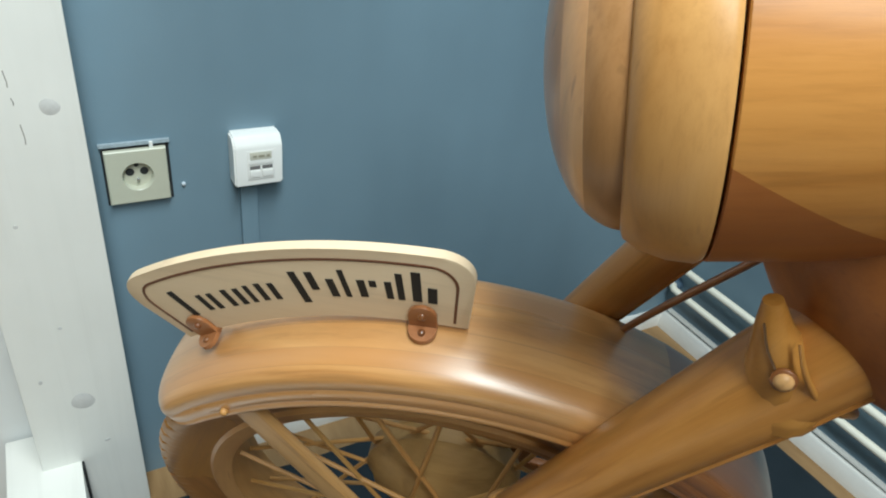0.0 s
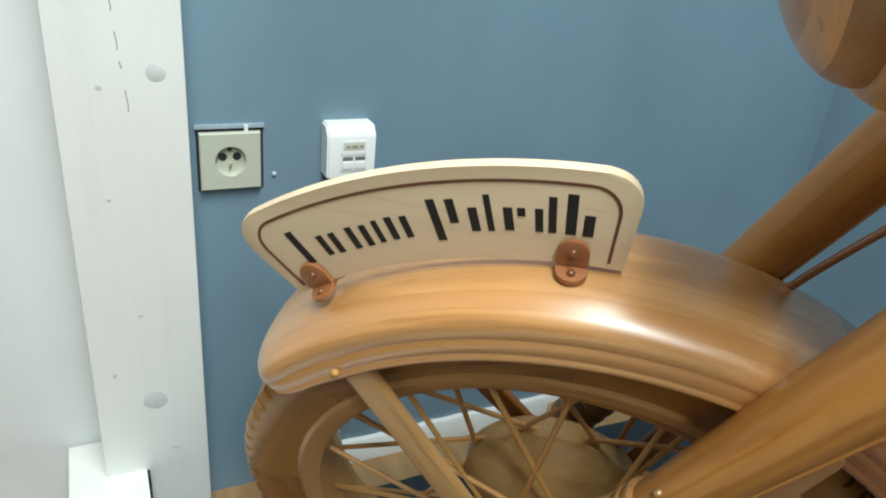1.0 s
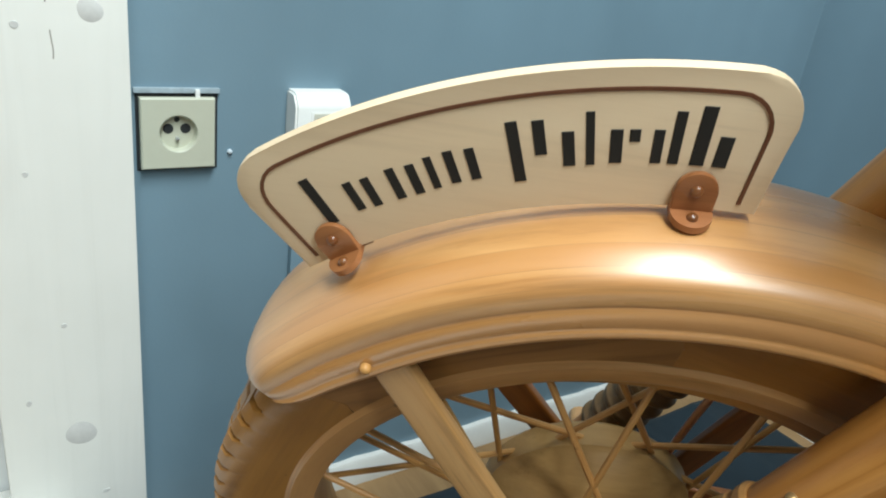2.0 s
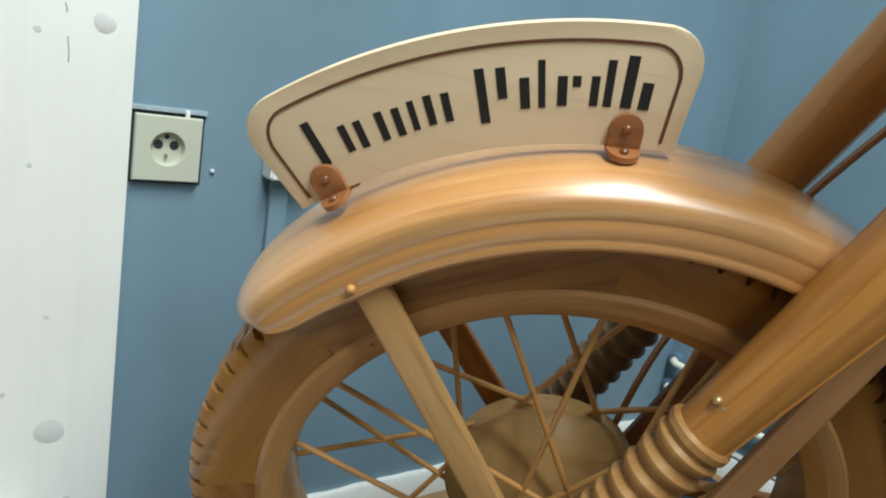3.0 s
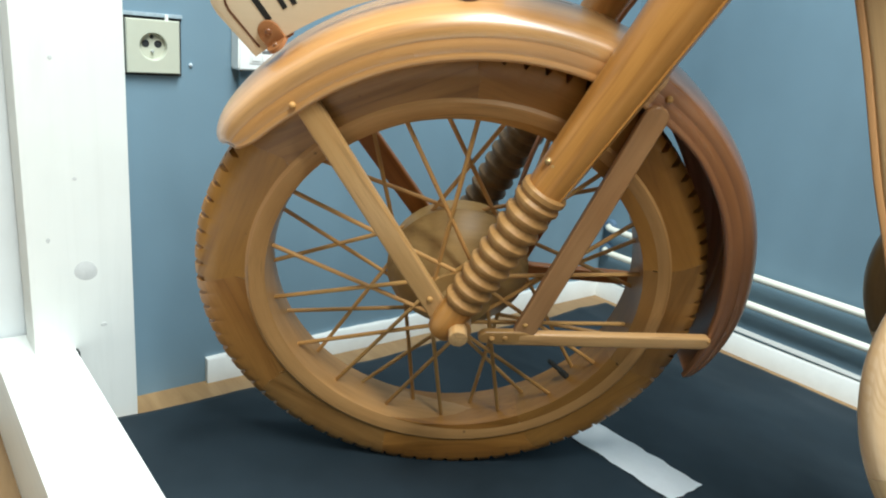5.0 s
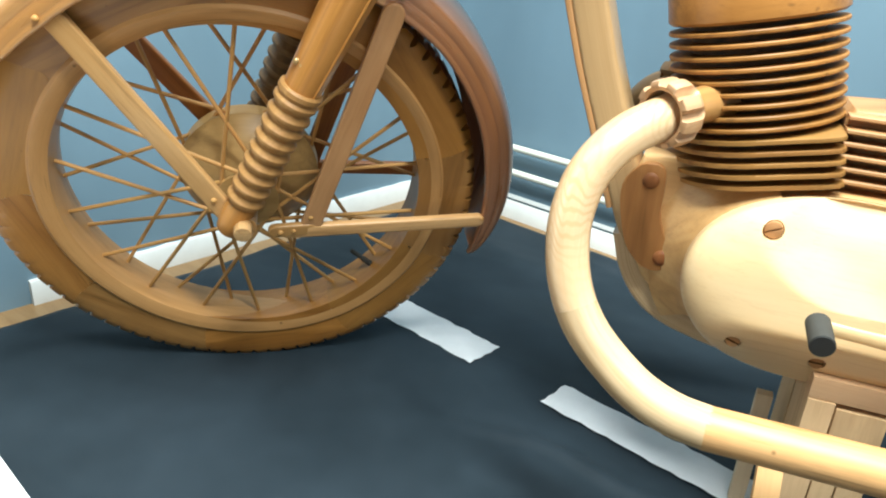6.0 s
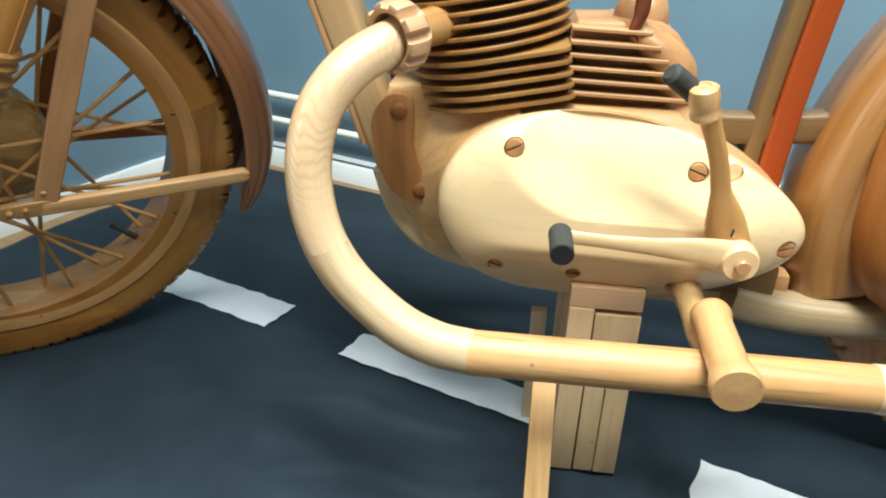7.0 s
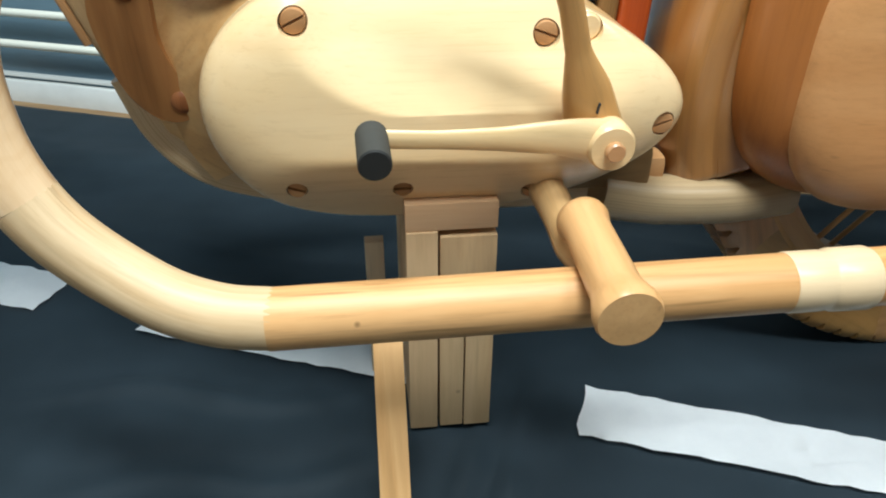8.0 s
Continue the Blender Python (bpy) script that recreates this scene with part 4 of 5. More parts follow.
# -------- headlamp
def headlamp():
    axis = Vector((0.98, -0.04, 0.191)).to_track_quat("X", "Z").to_matrix().to_4x4()
    m = FRONT @ Matrix.Translation((0.2, 0.0, 0.6998)) @ axis
    shell = [(0.0001, 0.150), (0.032, 0.145), (0.062, 0.122), (0.087, 0.085), (0.102, 0.038), (0.110, -0.02), (0.1140, -0.0738), (0.1132, -0.0747), (0.0001, -0.0747)]
    cut = m.inverted() @ FRONT @ Vector((0.125, 0.0, 0.700))
    up = (m.inverted() @ FRONT).to_3x3() @ Vector((0.42, 0.0, 1.0))
    halves = []
    for keep in (1, -1):
        bm = lathe(shell, 72, "x")
        bmesh.ops.bisect_plane(bm, geom=bm.verts[:] + bm.edges[:] + bm.faces[:], plane_co=cut, plane_no=up * keep, clear_inner=True)
        halves.append(bm)
    body = part("headlamp", halves[0], wood("amber", "x", 0.41, 0.35, 0.0, 0.35), bike, "large turned wooden headlamp shell", m=m)
    part("shell_half", halves[1], wood("russet", "x", 0.42, 0.4, 0.0, 0.35), body, "darker red-brown lower half of the shell")
    # the rounded shroud behind and under the shell, split into two tones by the same plane
    grow = FRONT.inverted() @ m
    for keep, tone, label in ((1, "amber", "honey-coloured upper shroud"), (-1, "russet", "rounded red-brown shroud under the lamp shell")):
        bm = lathe([(math.sin(t), -math.cos(t)) for t in np.linspace(0.001, math.pi - 0.001, 40)], 80, "z")
        bm.transform(Matrix.Translation((0.324, 0.0, 0.614)) @ Matrix.Rotation(radians(-28), 4, "Y") @ Matrix.Diagonal((0.140, 0.146, 0.146, 1)))
        bmesh.ops.bisect_plane(bm, geom=bm.verts[:] + bm.edges[:] + bm.faces[:], plane_co=(0.125, 0.0, 0.700), plane_no=Vector((0.42, 0.0, 1.0)) * keep, clear_inner=True)
        bm.transform(grow.inverted())
        part("lamp_shroud", bm, wood(tone, "x", 0.42, 0.35, 0.0, 0.35), body, label)
    rim = [(0.0001, -0.0765), (0.1135, -0.0765), (0.1155, -0.080), (0.1145, -0.095), (0.110, -0.110), (0.104, -0.119), (0.100, -0.1205), (0.0001, -0.119)]
    part("lamp_rim", lathe(rim, 72, "x"), wood("gold", "z", 0.40, 0.5, 0.0, 0.7), body, "pale turned lamp rim")
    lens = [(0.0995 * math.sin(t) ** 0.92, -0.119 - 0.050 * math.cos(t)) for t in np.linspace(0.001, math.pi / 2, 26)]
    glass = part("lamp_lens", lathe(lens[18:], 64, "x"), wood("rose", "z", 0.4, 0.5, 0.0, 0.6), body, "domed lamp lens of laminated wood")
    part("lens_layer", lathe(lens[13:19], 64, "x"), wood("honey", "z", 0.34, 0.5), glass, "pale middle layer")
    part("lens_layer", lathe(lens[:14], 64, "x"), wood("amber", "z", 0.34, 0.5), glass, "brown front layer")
    return body


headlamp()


def lamp_ear(s):
    """The pointed ear on the fork leg that holds the headlamp."""
    c = leg_at(0.56, s)
    d = (leg_at(1, s) - leg_at(0, s)).normalized()
    out = Vector((-0.55, 0.75 * s, 0.30))
    out = (out - d * out.dot(d)).normalized()
    m = FRONT @ Matrix.Translation(c) @ Matrix((out, d.cross(out), d)).transposed().to_4x4()
    inv = m.inverted() @ FRONT
    y = 1.0 if s > 0 else -1.0
    # horn-shaped tab that hugs the shell, its seam, the curved flange below it and the round bolt
    horn = smooth_path([inv @ Vector((x, y * w, v)) for x, w, v in ((0.186, 0.080, 0.586), (0.195, 0.085, 0.563), (0.207, 0.085, 0.540), (0.221, 0.083, 0.512), (0.226, 0.082, 0.490))], 6)
    ear = part("lamp_ear", sweep(horn, lambda q, d: 0.0060 + 0.024 * min(1.0, 1.15 * q), 18), wood("amber", "z", 0.38, 1.0, 0.0, 0.6), bike, "pointed wooden ear holding the headlamp", m=m)
    seam = smooth_path([inv @ Vector((x, y * w, v)) for x, w, v in ((0.183, 0.0915, 0.577), (0.190, 0.0975, 0.562), (0.200, 0.1035, 0.548))], 5)
    part("seam", sweep(seam, 0.0008, 6), wood("walnut", "z"), ear, "dark glue seam")
    lip = smooth_path([inv @ Vector((x, y * w, v)) for x, w, v in ((0.203, 0.100, 0.575), (0.213, 0.107, 0.556), (0.231, 0.106, 0.531), (0.252, 0.099, 0.511), (0.272, 0.087, 0.494))], 6)
    part("flange", sweep(lip, lambda q, d: 0.0012 + 0.0034 * q, 12), wood("amber", "uv", 0.34), ear, "curved flange under the lamp shell")
    spot = inv @ Vector((0.2045, y * 0.107, 0.546))
    screw("bolt_seat", ear, wood("red", "x"), spot, 0.0080, 0.0020, direction=inv.to_3x3() @ Vector((-0.25, y, 0.35)))
    screw("bolt", ear, wood("straw", "x", 0.45), spot, 0.0062, 0.0052, direction=inv.to_3x3() @ Vector((-0.25, y, 0.35)))


for s in (-1, 1):
    lamp_ear(s)
cable = smooth_path([(0.06, 0.052, 0.02), (0.085, 0.05, 0.2), (0.15, 0.045, 0.36), (0.22, 0.03, 0.50), (0.27, 0.02, 0.60)])
part("brake_cable", sweep(cable, 0.0036, 10), wood("alder", "uv"), bike, "thin wooden brake rod", m=FRONT)


# -------- frame
def rail(name, pts, w, h, tone, label="", per=8, bevel=0.006, up=(0, 1, 0), contrast=0.45):
    """A beam of rounded rectangular section along a curve; w across the bike, h in its plane."""
    sec = []
    r = bevel
    for sx, sy, a0 in ((1, 1, 0), (-1, 1, 90), (-1, -1, 180), (1, -1, 270)):
        for k in range(4):
            a = radians(a0 + 30 * k)
            sec.append((sx * (w / 2 - r) + r * math.cos(a), sy * (h / 2 - r) + r * math.sin(a)))
    return part(name, sweep(smooth_path(pts, per), 1.0, section=sec, up=up), wood(tone, "uv", 0.4, 0.6, 0.0, contrast), bike, label)


rail("down_tube", [(0.3625, 0, 0.740), (0.3925, 0, 0.654), (0.4190, 0, 0.570), (0.4320, 0, 0.530), (0.4505, 0, 0.480), (0.4650, 0, 0.440), (0.4895, 0, 0.373), (0.5080, 0, 0.335)], 0.062, 0.0405, "tubewood", "broad flat wooden frame tube", contrast=0.2)
rail("tube_facing", [(0.3380, 0, 0.740), (0.3680, 0, 0.654), (0.3945, 0, 0.570), (0.4075, 0, 0.530), (0.4260, 0, 0.480), (0.4405, 0, 0.440), (0.4650, 0, 0.373)], 0.059, 0.0075, "rose", "darker strip glued along the frame tube", bevel=0.002)
rail("cradle", [(0.488, 0, 0.345), (0.505, 0, 0.296), (0.538, 0, 0.258), (0.59, 0, 0.238), (0.66, 0, 0.227), (0.76, 0, 0.216), (0.90, 0, 0.214)], 0.060, 0.030, "ash", "curved pale wooden frame cradle")
rail("frame_rail", [(0.82, 0.0, 0.413), (0.92, 0.0, 0.4165), (1.02, 0.0, 0.427)], 0.030, 0.034, "dusk", "wooden frame crosspiece")
rail("seat_post", [(0.9250, 0.0, 0.33), (0.9315, 0.0, 0.44), (0.9445, 0.0, 0.56), (0.9595, 0.0, 0.68)], 0.040, 0.029, "padauk", "bright orange-red wooden frame post", contrast=0.2)
rail("post_facing", [(0.901, 0.003, 0.33), (0.9075, 0.003, 0.44), (0.9205, 0.003, 0.56), (0.9355, 0.003, 0.68)], 0.040, 0.0190, "hazel", "brown facing on the red post")
rail("lower_link", [(0.90, -0.056, 0.228), (0.96, -0.056, 0.217), (1.03, -0.056, 0.214), (1.095, -0.05, 0.216)], 0.045, 0.046, "driftwood", "rounded pale lower frame lug", bevel=0.018, contrast=1.0)
part("link_block", box(0.046, 0.030, 0.034, (0.942, -0.040, 0.243), 0.008), wood("rose", "x", 0.45, 0.6, 0.0, 0.7), bike, "pale wooden block on the lower frame lug")


# -------- engine
def egg(grow=0.0, n=80):
    """The outline of the engine cover: blunt in front, tapering and dropping a little to the rear."""
    out = []
    for k in range(n):
        a = 2 * math.pi * k / n
        c, q = math.cos(a), math.sin(a)
        mid = 0.343 - 0.013 * max(0.0, c) ** 1.5
        out.append((0.7535 + (0.1925 + grow) * c, mid + (0.099 if q > 0 else 0.106) * (1 + grow / 0.1) * q * (1 - 0.25 * c)))
    return out


def crankcase():
    case = part("crankcase", prism(egg(-0.001, 64), -0.078, 0.09, 0.006, 3), wood("straw", "x", 0.4, 0.6, 0.0, 0.5), bike, "honey-coloured wooden crankcase")
    # the deck that carries cylinder and gearbox, sloping out to the cover
    rows = []
    for z, x1, y in ((0.380, 0.868, 0.090), (0.405, 0.856, 0.090), (0.422, 0.846, 0.086), (0.432, 0.838, 0.077), (0.438, 0.832, 0.069), (0.444, 0.828, 0.064)):
        side = [(0.552, 0.038), (0.575, 0.042), (0.600, 0.052), (0.622, min(y, 0.066)), (0.645, min(y, 0.080)), (0.675, y)]
        side += [(x1 - 0.022 + 0.022 * math.sin(radians(18 * k)), y - 0.022 + 0.022 * math.cos(radians(18 * k))) for k in range(6)]
        rows.append([(x, -q, z) for x, q in side] + [(x, q, z) for x, q in reversed(side)])
    part("deck", skin(rows, closed_v=True, caps=True), wood("rose", "x", 0.4, 0.5, 0.0, 0.5), case, "red-tan sloping deck of the crankcase", sharp=60)
    # the hollow flare from the narrow nose out to the cover's rim
    rows = []
    for k in range(9):
        q = k / 8
        ring = egg(-0.002 + 0.046 * q, 72)[25:43]
        rows.append([(x, -0.0905 + 0.052 * q ** 0.55, min(z, 0.443 - 0.003 * q)) for x, z in ring])
    part("nose_flare", skin(rows), wood("straw", "x", 0.4, 0.6, 0.0, 0.4), case, "hollowed flare behind the cover", sharp=60)
    c = Vector((0.735, 0.343))
    rows = []
    N = 60
    ring0 = egg(0.0, 80)
    for i in range(N + 1):
        t = i / N
        if t < 0.12:
            k, y = 1.0, -0.086 - 0.016 * t / 0.12
        else:
            a = (t - 0.12) / 0.88 * math.pi / 2
            k = math.cos(a) ** 0.85
            y = -0.100 - 0.044 * math.sin(a) ** 0.9
        k = max(k, 0.002)
        row = []
        for x, z in ring0:
            px, pz = c.x + (x - c.x) * k, c.y + (z - c.y) * k
            ridge = 0.306 - 0.04 * max(0.0, px - 0.70)
            shelf = 0.343 + 6.5 * max(0.0, 0.720 - px) ** 2
            flat = -0.1375 + 0.52 * max(0.0, pz - shelf) + 0.66 * max(0.0, ridge - pz)
            row.append((px, (max(y, flat) + 0.0022 * math.exp(-abs(y - flat) / 0.0035)) if i > 2 else y, pz))
        rows.append(row)
    cbm = skin(rows, closed_v=True, caps=True)
    bmesh.ops.recalc_face_normals(cbm, faces=cbm.faces)
    tree = BVHTree.FromBMesh(cbm)
    spots = []
    drill = bmesh.new()
    for x, z, turn in ((0.639, 0.411, -1.13), (0.825, 0.394, -1.92), (0.924, 0.322, -1.25), (0.628, 0.277, -1.9), (0.713, 0.272, -1.57), (0.821, 0.264, -1.9), (0.8585, 0.397, None)):
        hit = tree.ray_cast(Vector((x, -0.4, z)), Vector((0, 1, 0)))[0] or Vector((x, -0.1, z))
        r = 0.0105 if z > 0.3 else 0.0086
        deep = 0.0080 if z > 0.3 else 0.0070
        lathe([(0.0001, 0.0), (r, 0.0), (r, -0.03), (0.0001, -0.03)], 32, "y", (x, hit.y + deep, z), bm=drill)
        spots.append((Vector((x, hit.y + deep, z)), r, turn))
    bmesh.ops.recalc_face_normals(drill, faces=drill.faces)
    cover = part("engine_cover", cbm, wood("pale", "x", 0.27, 0.4, 0.0, 0.08), bike, "smooth pale wooden engine cover", sharp=75)
    cutter = part("cutter", drill, CLOTH, bike)
    mod = cover.modifiers.new("pockets", "BOOLEAN")
    mod.operation, mod.solver, mod.object = "DIFFERENCE", "EXACT", cutter
    bpy.context.view_layer.update()
    cut = bpy.data.meshes.new_from_object(cover.evaluated_get(bpy.context.evaluated_depsgraph_get()))
    cover.modifiers.clear()
    cover.data = cut
    cut.shade_smooth()
    cut.set_sharp_from_angle(angle=radians(50))
    bpy.data.objects.remove(cutter)
    for spot, r, turn in spots:
        if turn is None:
            part("round_plug", lathe([(0.0001, -0.006), (0.0085, -0.0055), (0.0102, -0.004), (0.0104, 0.001)], 28, "y", spot), wood("pale", "x", 0.4, 0.4, 0.0, 0.3), cover, "round pale plug")
        else:
            screw("cover_screw", cover, wood("rose", "x", 0.45), spot, r - 0.0012, 0.0062, 0.0010, turn=turn)
    return case


crankcase()
kidney = smooth_path([(0.494, 0, 0.437), (0.510, 0, 0.441), (0.523, 0, 0.434), (0.5255, 0, 0.408), (0.5255, 0, 0.382), (0.535, 0, 0.357), (0.548, 0, 0.334), (0.541, 0, 0.316), (0.522, 0, 0.313), (0.498, 0, 0.331), (0.483, 0, 0.370), (0.478, 0, 0.412), (0.494, 0, 0.437)], 4)
mount = part("engine_mount", prism([(p.x, p.z) for p in kidney[:-1]], -0.0055, 0.0055, 0.0015), wood("sienna", "z", 0.55, 1.0, 0.0, 0.4), bike, "brown kidney-shaped engine mounting plate", m=pose(0.0, -0.046, 0.0))
for x, z in ((0.509, 0.421), (0.536, 0.330)):
    screw("screw", mount, wood("red", "x", 0.55), (x, -0.0055, z), 0.0095, 0.0035)
hump = [(0.495, 0.447), (0.483, 0.40), (0.492, 0.345), (0.515, 0.297), (0.55, 0.266), (0.60, 0.249), (0.66, 0.243), (0.68, 0.30), (0.64, 0.44), (0.56, 0.455)]
part("engine_nose", prism(hump, -0.040, 0.040, 0.008, 3), wood("straw", "x", 0.4, 0.6, 0.0, 0.5), bike, "pale tan wooden front of the crankcase")


def cylinder():
    """Finned cylinder leaning forward."""
    base, top = Vector((0.618, 0.0, 0.428)), Vector((0.5824, 0.0, 0.6034))
    d = (top - base)
    L = d.length
    m = Matrix.Translation(base) @ d.to_track_quat("Z", "X").to_matrix().to_4x4()
    core = part("cylinder", lathe([(0.0001, -0.02), (0.066, -0.02), (0.066, L), (0.0001, L)], 48, "z"), wood("walnut", "z", 0.6), bike, "wooden cylinder with many cooling fins", m=m)
    pitch = 0.01215
    for i in range(14):
        z = 0.0125 + pitch * i
        R = 0.0895 if i else 0.087
        t = 0.0023
        if i < 5:
            plan = [(R * math.cos(q), R * math.sin(q)) for q in np.linspace(math.pi / 2, 1.5 * math.pi, 30)] + [(0.066, -R), (0.078, -R + 0.003), (0.083, -R + 0.010), (0.083, R - 0.010), (0.078, R - 0.003), (0.066, R)]
            bm = prism(plan, -t, t, 0.0010)
            # lower fins use umber instead of oak to paint in the shade
            part("fin", bm, wood("umber", "x", 0.5), core, "thin carved cooling fin, wood darkened for its shade", m=Matrix.Translation((0, 0, z)) @ Matrix.Rotation(radians(90), 4, "X"))
            continue
        prof = [(0.060, z - t), (R - 0.0010, z - t), (R, z - 0.0012), (R, z + 0.0012), (R - 0.0010, z + t), (0.060, z + t)]
        part("fin", lathe(prof, 64, "z", closed=True), wood("oak", "x", 0.5), core, "thin turned cooling fin")
    head = [(0.0001, L), (0.086, L), (0.0895, L + 0.003), (0.0895, L + 0.062), (0.084, L + 0.070), (0.0001, L + 0.072)]
    part("cylinder_head", lathe(head, 56, "z"), wood("oak", "x", 0.4), core, "smooth wooden cylinder head")
    return core


cylinder()
def gearbox_top():
    """The gearbox hump: a block with sawn fins in front that fade into a smooth rounded shoulder."""
    out = [(0.690, 0.438), (0.688, 0.518), (0.694, 0.526), (0.764, 0.529), (0.782, 0.526), (0.797, 0.517), (0.808, 0.504), (0.815, 0.486), (0.818, 0.466), (0.820, 0.438)]
    block = part("gearbox_top", prism(out, -0.044, 0.052, 0.012, 4), wood("rose", "x", 0.45, 0.6, 0.0, 0.5), bike, "finned wooden gearbox top")
    rows = []
    for k in range(15):
        z = 0.436 + 0.092 * k / 14
        q = max(0.0, (z - 0.466) / 0.062)
        right = 0.826 - 0.052 * q ** 2.2 + 0.010 * max(0.0, (0.455 - z) / 0.019)
        left = 0.807 - 0.72 * max(0.0, z - 0.448)
        front = -0.0655 + 0.017 * max(0.0, (z - 0.505) / 0.023) ** 1.5 - 0.006 * max(0.0, (0.448 - z) / 0.012)
        left = min(left, right - 0.018)
        rows.append([(left - 0.016, front + 0.016, z), (left - 0.004, front + 0.004, z), (left + 0.006, front, z), (0.5 * (left + right), front + 0.001, z), (right - 0.016, front + 0.006, z),
                     (right - 0.005, front + 0.017, z), (right, front + 0.034, z), (right, 0.030, z), (right - 0.012, 0.046, z), (left - 0.016, 0.046, z)])
    part("shoulder", skin(rows, closed_v=True, caps=True), wood("rose", "x", 0.42, 0.5, 0.0, 0.4), block, "smooth rounded shoulder of the gearbox", sharp=50)
    for i in range(6):
        z = 0.4565 + 0.0128 * i
        r = 0.815 - 0.0095 * i
        y = -0.067 if i < 5 else -0.060
        top = [(0.687, z - 0.0022), (r, z - 0.0022 - 0.002), (r, z + 0.0022 - 0.002), (0.687, z + 0.0022)]
        part("fin", prism(top, y, -0.040, 0.0009, 1), wood("rose", "x", 0.5), block, "thin wooden fin")


gearbox_top()
part("carburettor_cap", lathe([(0.0001, 0.036), (0.014, 0.034), (0.024, 0.026), (0.029, 0.012), (0.030, 0.0), (0.032, -0.002), (0.032, -0.012)], 36, "z", (0.762, 0.0, 0.5225)), wood("rose", "x"), bike, "domed wooden cap")
cap_top = lathe([(0.0001, 0.010), (0.003, 0.010), (0.0035, 0.004), (0.012, 0.003), (0.013, -0.003)], 20, "z", (0.766, 0.0, 0.5585))
part("cap_button", cap_top, wood("walnut", "z"), bike)
lever = sweep(smooth_path([(0.737, -0.05, 0.640), (0.744, -0.05, 0.600), (0.754, -0.05, 0.566), (0.7545, -0.051, 0.537), (0.748, -0.054, 0.519), (0.752, -0.056, 0.508)]), lambda s, q: 0.0078 if s < 0.75 else 0.0078 - 0.020 * (s - 0.75), 14)
part("choke_rod", lever, wood("mahogany", "z", 0.45), bike, "dark red curved wooden rod")
part("throttle_cable", sweep(smooth_path([(0.738, -0.03, 0.640), (0.741, -0.03, 0.61), (0.750, -0.02, 0.580), (0.763, -0.004, 0.562)]), 0.0016, 8), wood("tan", "uv"), bike, "thin wooden throttle cable")


# -------- exhausts
def exhaust(side):
    s = side
    pts = [(0.534, 0.094, 0.5145), (0.5195, 0.1112, 0.5096), (0.4823, 0.1489, 0.4896), (0.4571, 0.1740, 0.4563), (0.4473, 0.1890, 0.4149), (0.4500, 0.1985, 0.3734), (0.4615, 0.2065, 0.3362),
           (0.4810, 0.2125, 0.3040), (0.5085, 0.2180, 0.2770), (0.5440, 0.2265, 0.2540), (0.580, 0.2325, 0.2420), (0.615, 0.235, 0.2380)]
    path = smooth_path([(x, y * s, z) for x, y, z in pts], 6)
    cut = len(path) * 4 // 7
    # far pipe: shade of that side put into a darker wood colour
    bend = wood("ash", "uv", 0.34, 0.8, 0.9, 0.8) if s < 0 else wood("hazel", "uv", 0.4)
    root = part("exhaust_pipe", sweep(path[:cut + 1], 0.0222, 28, slant=1.2), bend, bike, "pale bent wooden exhaust pipe" if s < 0 else "bent wooden exhaust pipe, shade put into its wood colour")
    part("pipe_bend", sweep(path[cut:], 0.0222, 28, slant=2.5), wood("ash", "uv", 0.42, 1.3, 0.0, 0.9), root, "pale lower bend of the pipe")
    straight = sweep([(0.611 + 0.379 * i / 8, 0.235 * s, 0.238 + 0.002 * i / 8) for i in range(9)], 0.0223, 28, slant=3.5)
    part("pipe_section", straight, wood("peachy", "uv", 0.42, 1.4, 0.0, 1.0), root, "straight honey-coloured pipe section")
    ring = [(0.0001, 0.986), (0.0226, 0.986), (0.0231, 0.9875), (0.0231, 1.013), (0.0226, 1.0155), (0.0226, 1.0185), (0.0240, 1.021), (0.0243, 1.048), (0.0232, 1.051), (0.0001, 1.051)]
    part("clamp_ring", lathe(ring, 36, "x", (0, 0.235 * s, 0.240)), wood("ash", "x", 0.40, 0.6, 0.0, 0.15), root, "pale turned clamp ring")
    sil = [(0.0001, 1.040), (0.0222, 1.041), (0.0226, 1.10), (0.032, 1.19), (0.040, 1.30), (0.040, 1.55), (0.030, 1.68), (0.0001, 1.69)]
    part("silencer", lathe(sil, 36, "x", (0, 0.235 * s, 0.240)), wood("honey", "x", 0.36), root, "turned wooden silencer")
    # fluted union nut
    a, b = Vector((0.560, 0.060 * s, 0.520)), Vector((0.523, 0.109 * s, 0.5130))
    d = (b - a).normalized()
    rows = []
    n = 72
    for h, r in ((0.007, 0.018), (0.009, 0.030), (0.014, 0.0335), (0.019, 0.0350), (0.033, 0.0350), (0.0380, 0.0335), (0.0395, 0.029), (0.037, 0.0245), (0.022, 0.0230)):
        row = []
        for k in range(n):
            q = 2 * math.pi * k / n
            f = 1.0 - (0.24 * max(0.0, math.cos(9 * q)) ** 0.6 if 0.010 < h < 0.0385 and r > 0.032 else 0.0)
            row.append((r * f * math.cos(q), r * f * math.sin(q), h))
        rows.append(row)
    mm = Matrix.Translation(a + d * 0.044) @ d.to_track_quat("Z", "X").to_matrix().to_4x4()
    # the far nut shares the shade-darkened wood
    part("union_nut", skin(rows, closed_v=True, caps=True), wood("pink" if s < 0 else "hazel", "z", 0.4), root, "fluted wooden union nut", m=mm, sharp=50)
    port = sweep([(0.60, 0.02 * s, 0.523), (0.560, 0.060 * s, 0.520), tuple(a + d * 0.056)], lambda q, k: 0.022 - 0.004 * q, 24)
    part("exhaust_port", port, wood("tan", "uv"), root)
    return root


